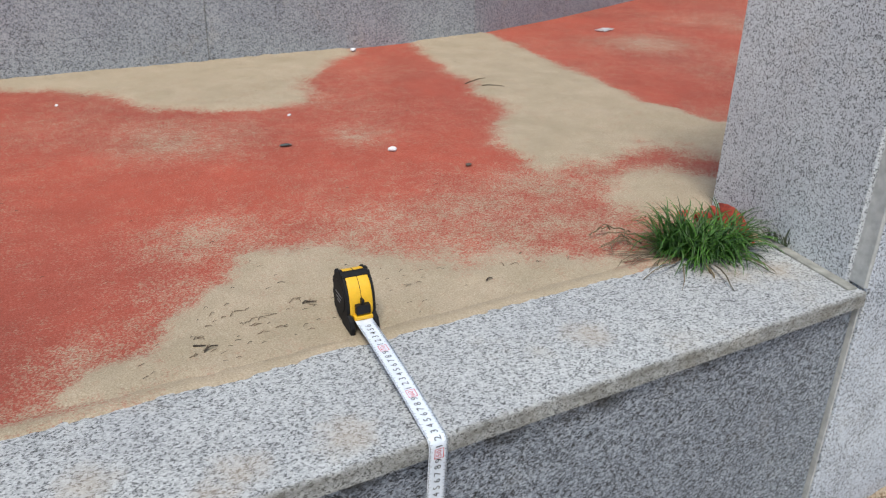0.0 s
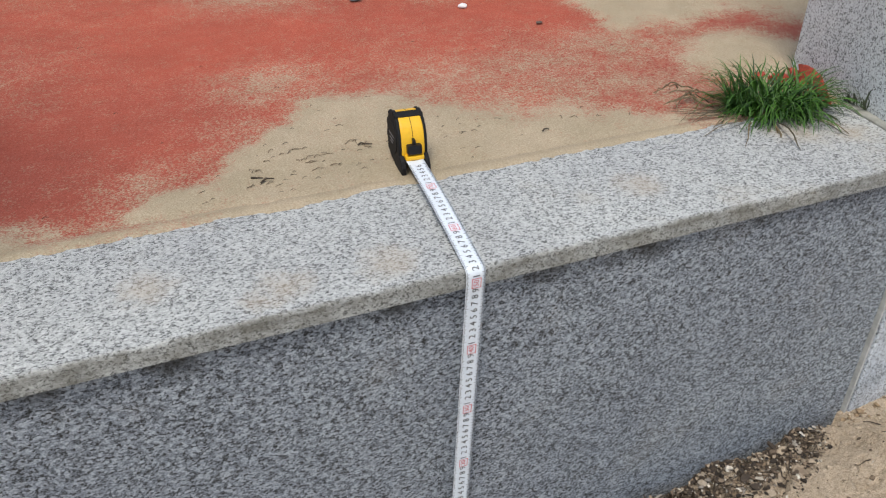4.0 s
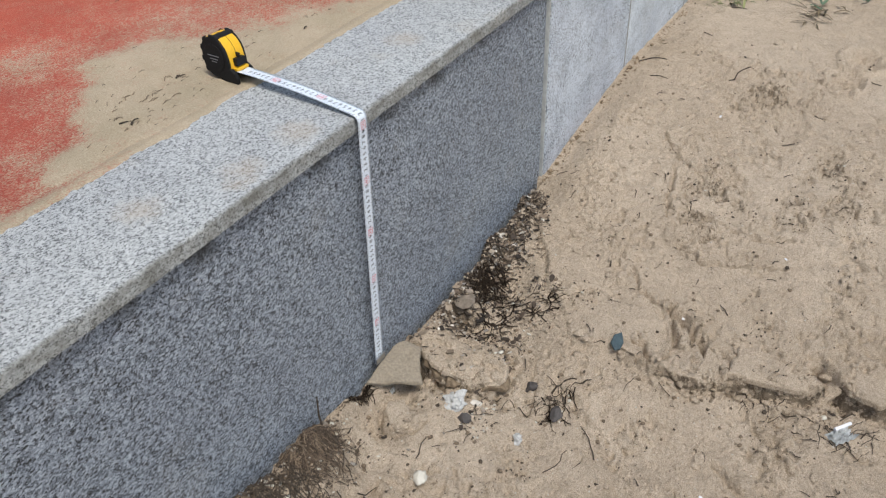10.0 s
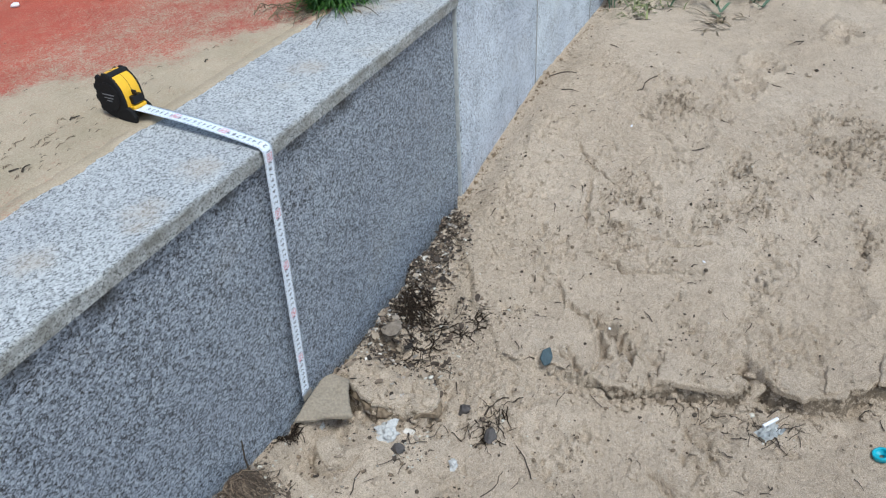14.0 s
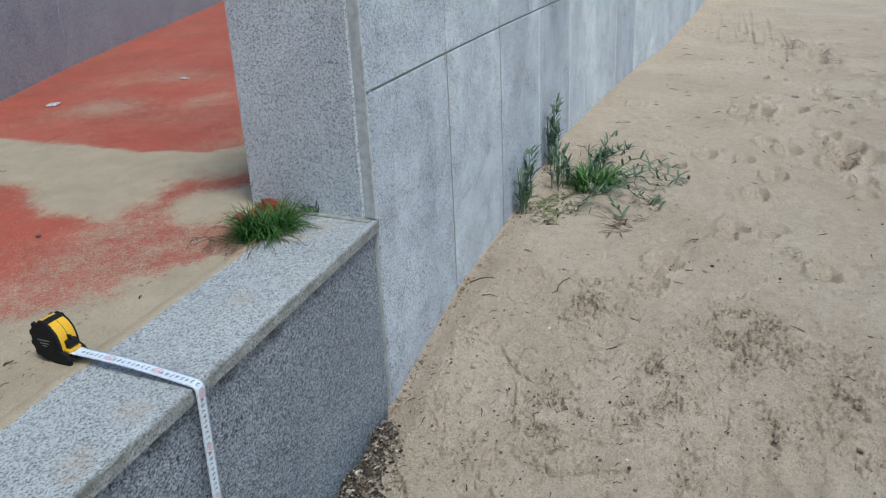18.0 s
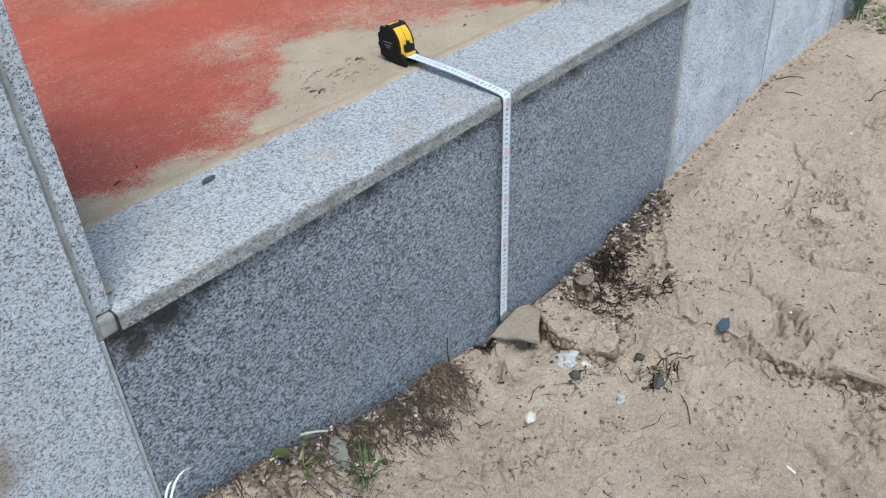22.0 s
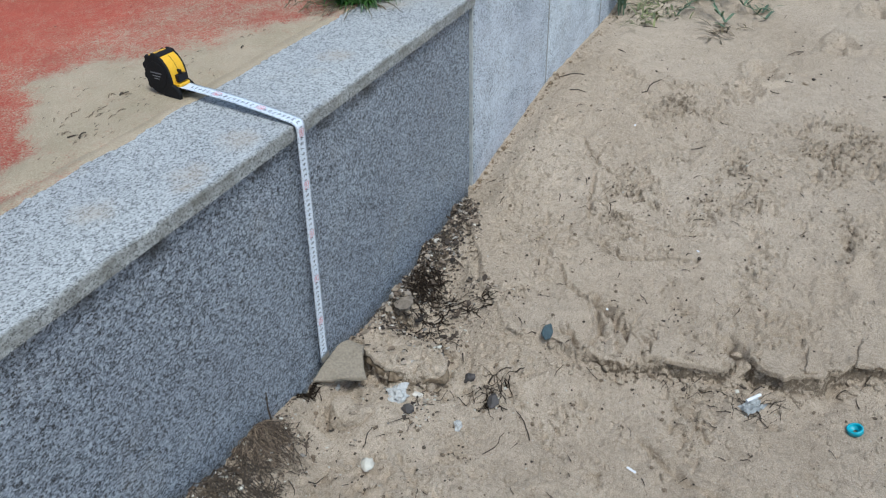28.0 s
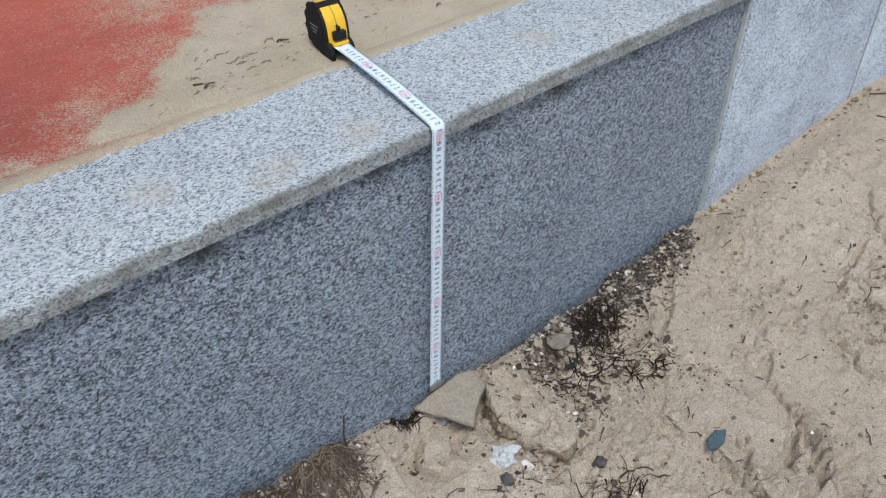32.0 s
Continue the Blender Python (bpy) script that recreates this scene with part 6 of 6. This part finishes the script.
# runners: start, heading, length
for x, y, a, ln in ((2.45, -0.36, -0.9, 0.36), (2.48, -0.34, -0.75, 0.42), (2.44, -0.38, -1.25, 0.30), (2.40, -0.37, -1.6, 0.26), (2.36, -0.36, -2.0, 0.24), (2.32, -0.34, -2.3, 0.28), (2.28, -0.30, -2.6, 0.22), (2.20, -0.28, -2.2, 0.26), (2.50, -0.30, -0.3, 0.30), (2.52, -0.26, 0.1, 0.30)):
    pts = twig_points(x, y, ground_z, ln, a, q, 0.01, 9)
    pts = [(px, min(py, wall_y(px) - 0.03), pz + (0.05 if k < 5 else 0.015) * math.sin(math.pi * k / 8)) for k, (px, py, pz) in enumerate(pts)]
    run = part("runner", tube(pts, 0.0024, 0.001, 5), DOCK, sw)
    lv = bmesh.new()
    for p in pts[1:]:
        for j in range(2):
            grass_blade(lv, (p[0], p[1], p[2] - 0.001), q.uniform(0, 6.28), q.uniform(0.035, 0.075), q.uniform(30, 70), q.uniform(0.007, 0.013), q, 4, 0.7)
    part("runner_foliage", lv, DOCK, run)
# arching stems
for k in range(6):
    a, h = q.uniform(-1.4, -0.3), q.uniform(0.09, 0.16)
    x, y = 2.46 + q.gauss(0, 0.04), -0.28 + q.gauss(0, 0.04)
    z0 = ground_z(x, y)
    pts = [(x + 0.16 * u * u * math.cos(a), y + 0.16 * u * u * math.sin(a), z0 + h * math.sin(1.9 * u)) for u in np.linspace(0, 1, 7)]
    stem = part("stem", tube(pts, 0.0022, 0.001, 5), DOCK, sw)
    lv = bmesh.new()
    for p in pts[2:]:
        for j in range(3):
            grass_blade(lv, p, q.uniform(0, 6.28), q.uniform(0.03, 0.06), q.uniform(20, 60), q.uniform(0.006, 0.011), q, 4, 0.7)
    part("stem_foliage", lv, DOCK, stem)
fw = new("fallen_weed")
tagged(fw, "withered weed sprig lying on the sand", "weed")
bm = bmesh.new()
for k in range(22):
    x, y = 1.98 + q.gauss(0, 0.06), -0.45 + q.gauss(0, 0.035)
    grass_blade(bm, (x, y, ground_z(x, y) + 0.002), q.uniform(0, 6.28), q.uniform(0.04, 0.10), q.uniform(55, 80), q.uniform(0.005, 0.009), q, 5, 0.8)
part("foliage", bm, DRY, fw)
bm = bmesh.new()
for k in range(420):
    x, y = q.uniform(1.0, 8.0), q.uniform(-3.0, -0.1)
    if y > wall_y(x) - 0.05:
        continue
    if k % 3:
        tube(twig_points(x, y, ground_z, q.uniform(0.015, 0.06), q.uniform(0, 6.28), q, 0.002, 3), 0.0018, 0.001, 4, bm)
    else:
        r = q.uniform(0.002, 0.006)
        rock(r, r, r * 0.6, k, 0.4, 1, bm, (x, y, ground_z(x, y) + r * 0.3))
tagged(obj("beach_crumbs", bm, BARK), "dark bark crumbs scattered over the beach", "plant debris", kind="stuff")


# ---- crumbs of sand and grit, scattered in one go ----
def scatter(name, spots, mat, label, category, flat=0.6):
    t = (1 + 5 ** 0.5) / 2
    ico = np.array([(-1, t, 0), (1, t, 0), (-1, -t, 0), (1, -t, 0), (0, -1, t), (0, 1, t), (0, -1, -t), (0, 1, -t), (t, 0, -1), (t, 0, 1), (-t, 0, -1), (-t, 0, 1)]) / math.hypot(1, t)
    tri = np.array([(0, 11, 5), (0, 5, 1), (0, 1, 7), (0, 7, 10), (0, 10, 11), (1, 5, 9), (5, 11, 4), (11, 10, 2), (10, 7, 6), (7, 1, 8), (3, 9, 4), (3, 4, 2), (3, 2, 6), (3, 6, 8), (3, 8, 9), (4, 9, 5), (2, 4, 11), (6, 2, 10), (8, 6, 7), (9, 8, 1)])
    g = np.random.RandomState(len(spots))
    verts, faces = [], []
    for i, (x, y, z, r) in enumerate(spots):
        jag = ico * g.uniform(0.65, 1.25, (12, 1)) * np.array([g.uniform(0.7, 1.4), g.uniform(0.7, 1.2), flat]) * r
        verts.append(jag + (x, y, z))
        faces.append(tri + 12 * i)
    me = bpy.data.meshes.new(name)
    me.from_pydata(np.concatenate(verts).tolist(), [], np.concatenate(faces).tolist())
    me.materials.append(mat)
    return tagged(new(name, me), label, category, kind="stuff")


sr = random.Random(77)
spots = []
while len(spots) < 9500:
    x, y = sr.uniform(-0.95, 1.7), -1.3 * sr.random() ** 1.2
    rough = sstep(0.0, 0.3, fbm(x, y, 3.1, 3, 7.0))
    near_bank = abs(x - float(np.interp(y, BANK_Y, BANK_X)) + 0.02) < 0.035
    if sr.random() > (0.9 if near_bank else 0.18 + 0.6 * rough):
        continue
    r = min(0.012, 0.0012 * math.exp(sr.gauss(0, 0.6)) * (2.6 if near_bank else 1.5))
    spots.append((x, y, ground_z(x, y) + r * 0.2, r))
scatter("sand_crumbs", spots, SAND, "small crumbs of damp sand on the beach", "sand crumbs")

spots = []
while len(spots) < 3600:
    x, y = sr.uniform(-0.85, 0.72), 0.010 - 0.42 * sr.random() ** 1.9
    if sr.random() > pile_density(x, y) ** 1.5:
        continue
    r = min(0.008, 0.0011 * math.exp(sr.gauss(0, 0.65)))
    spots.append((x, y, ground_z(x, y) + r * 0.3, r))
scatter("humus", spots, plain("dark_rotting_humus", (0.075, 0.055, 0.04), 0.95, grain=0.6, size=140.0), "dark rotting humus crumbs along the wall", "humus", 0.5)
spots = []
while len(spots) < 4600:
    x, y = sr.uniform(-0.9, 2.2), -1.6 * sr.random()
    r = 0.0010 * math.exp(sr.gauss(0, 0.55))
    if len(spots) % 3 == 0:
        px, py, ax, ay, _ = sr.choice(TRODDEN[:23])
        x, y = sr.gauss(px, ax * 0.7), min(-0.02, sr.gauss(py, ay * 0.7))
    spots.append((x, y, ground_z(x, y) + r * 0.3, r))
scatter("dark_specks", spots, BARK, "tiny dark specks strewn over the sand", "specks", 0.6)


def litter_material():
    m, t, b = nodes_of("mixed_dry_litter")
    g = t.nodes.new("ShaderNodeNewGeometry")
    c = ramp(t, g.outputs["Random Per Island"], [(0.0, (0.018, 0.013, 0.010)), (0.3, (0.06, 0.043, 0.031)), (0.5, (0.15, 0.11, 0.08)), (0.68, (0.26, 0.205, 0.15)), (0.82, (0.34, 0.28, 0.215)), (0.93, (0.22, 0.2, 0.18)), (1.0, (0.66, 0.61, 0.54))])
    c = mix(t, 1.0, c, ramp(t, tex_noise(t, coords(t), 160.0, 3.0), [(0.3, (0.75, 0.75, 0.75)), (0.7, (1.15, 1.15, 1.15))]), "MULTIPLY")
    t.links.new(c, b.inputs["Base Color"])
    b.inputs["Roughness"].default_value = 0.85
    return m


def flakes(name, spots, mat, label, category):
    """Small bent flakes of bark, shell and leaf, each tilted its own way."""
    g = random.Random(len(spots))
    verts, faces = [], []
    for x, y, z, r in spots:
        m = pose(x, y, z, g.gauss(0, 22), g.gauss(0, 22), g.uniform(0, 360))
        n = 6
        o = len(verts)
        ring = [(r * g.uniform(0.7, 1.2) * math.cos(2 * math.pi * k / n), r * g.uniform(0.35, 0.8) * math.sin(2 * math.pi * k / n)) for k in range(n)]
        th = max(0.0006, r * 0.12)
        for side in (1, -1):
            for a, b in ring:
                verts.append(tuple(m @ Vector((a, b, side * th + r * 0.15 * noise.noise(Vector((a * 200, b * 200, z * 99)))))))
        faces.append([o + k for k in range(n)])
        faces.append([o + n + k for k in reversed(range(n))])
        faces += [[o + k, o + n + k, o + n + (k + 1) % n, o + (k + 1) % n] for k in range(n)]
    me = bpy.data.meshes.new(name)
    me.from_pydata(verts, [], faces)
    me.materials.append(mat)
    return tagged(new(name, me), label, category, kind="stuff")


spots = []
while len(spots) < 4600:
    x, y = sr.uniform(-0.85, 0.74), 0.010 - 0.22 * sr.random() ** 1.6
    p = pile_density(x, y) * (0.3 if x < -0.15 else 1.0)
    if p < 0.1 or sr.random() > p:
        continue
    r = min(0.013 if x > 0 else 0.008, (0.0029 if x > 0 else 0.0021) * math.exp(sr.gauss(0, 0.6)))
    spots.append((x, y, ground_z(x, y) + r * 0.15 + 0.014 * p * sr.random() * sstep(-0.12, 0.0, y), r))
flakes("beach_litter", spots, litter_material(), "washed-up bark, shell and leaf flakes along the wall", "litter")

spots = []
while len(spots) < 420:
    x = 0.74 + 2.0 * sr.random() ** 1.3
    y = wall_y(x) - 0.004 - abs(sr.gauss(0, 0.014))
    if fbm(x, 0.0, 7.0, 3, 41.0) < sr.uniform(-0.4, 0.3):
        continue
    r = min(0.010, 0.0022 * math.exp(sr.gauss(0, 0.5)))
    spots.append((x, y, ground_z(x, y) + r * 0.3, r))
scatter("soil_crumbs", spots, plain("rusty_brown_soil", (0.21, 0.15, 0.095), 0.95, grain=0.5, size=90.0), "rusty brown soil crumbs along the wall's foot", "soil crumbs", 0.6)
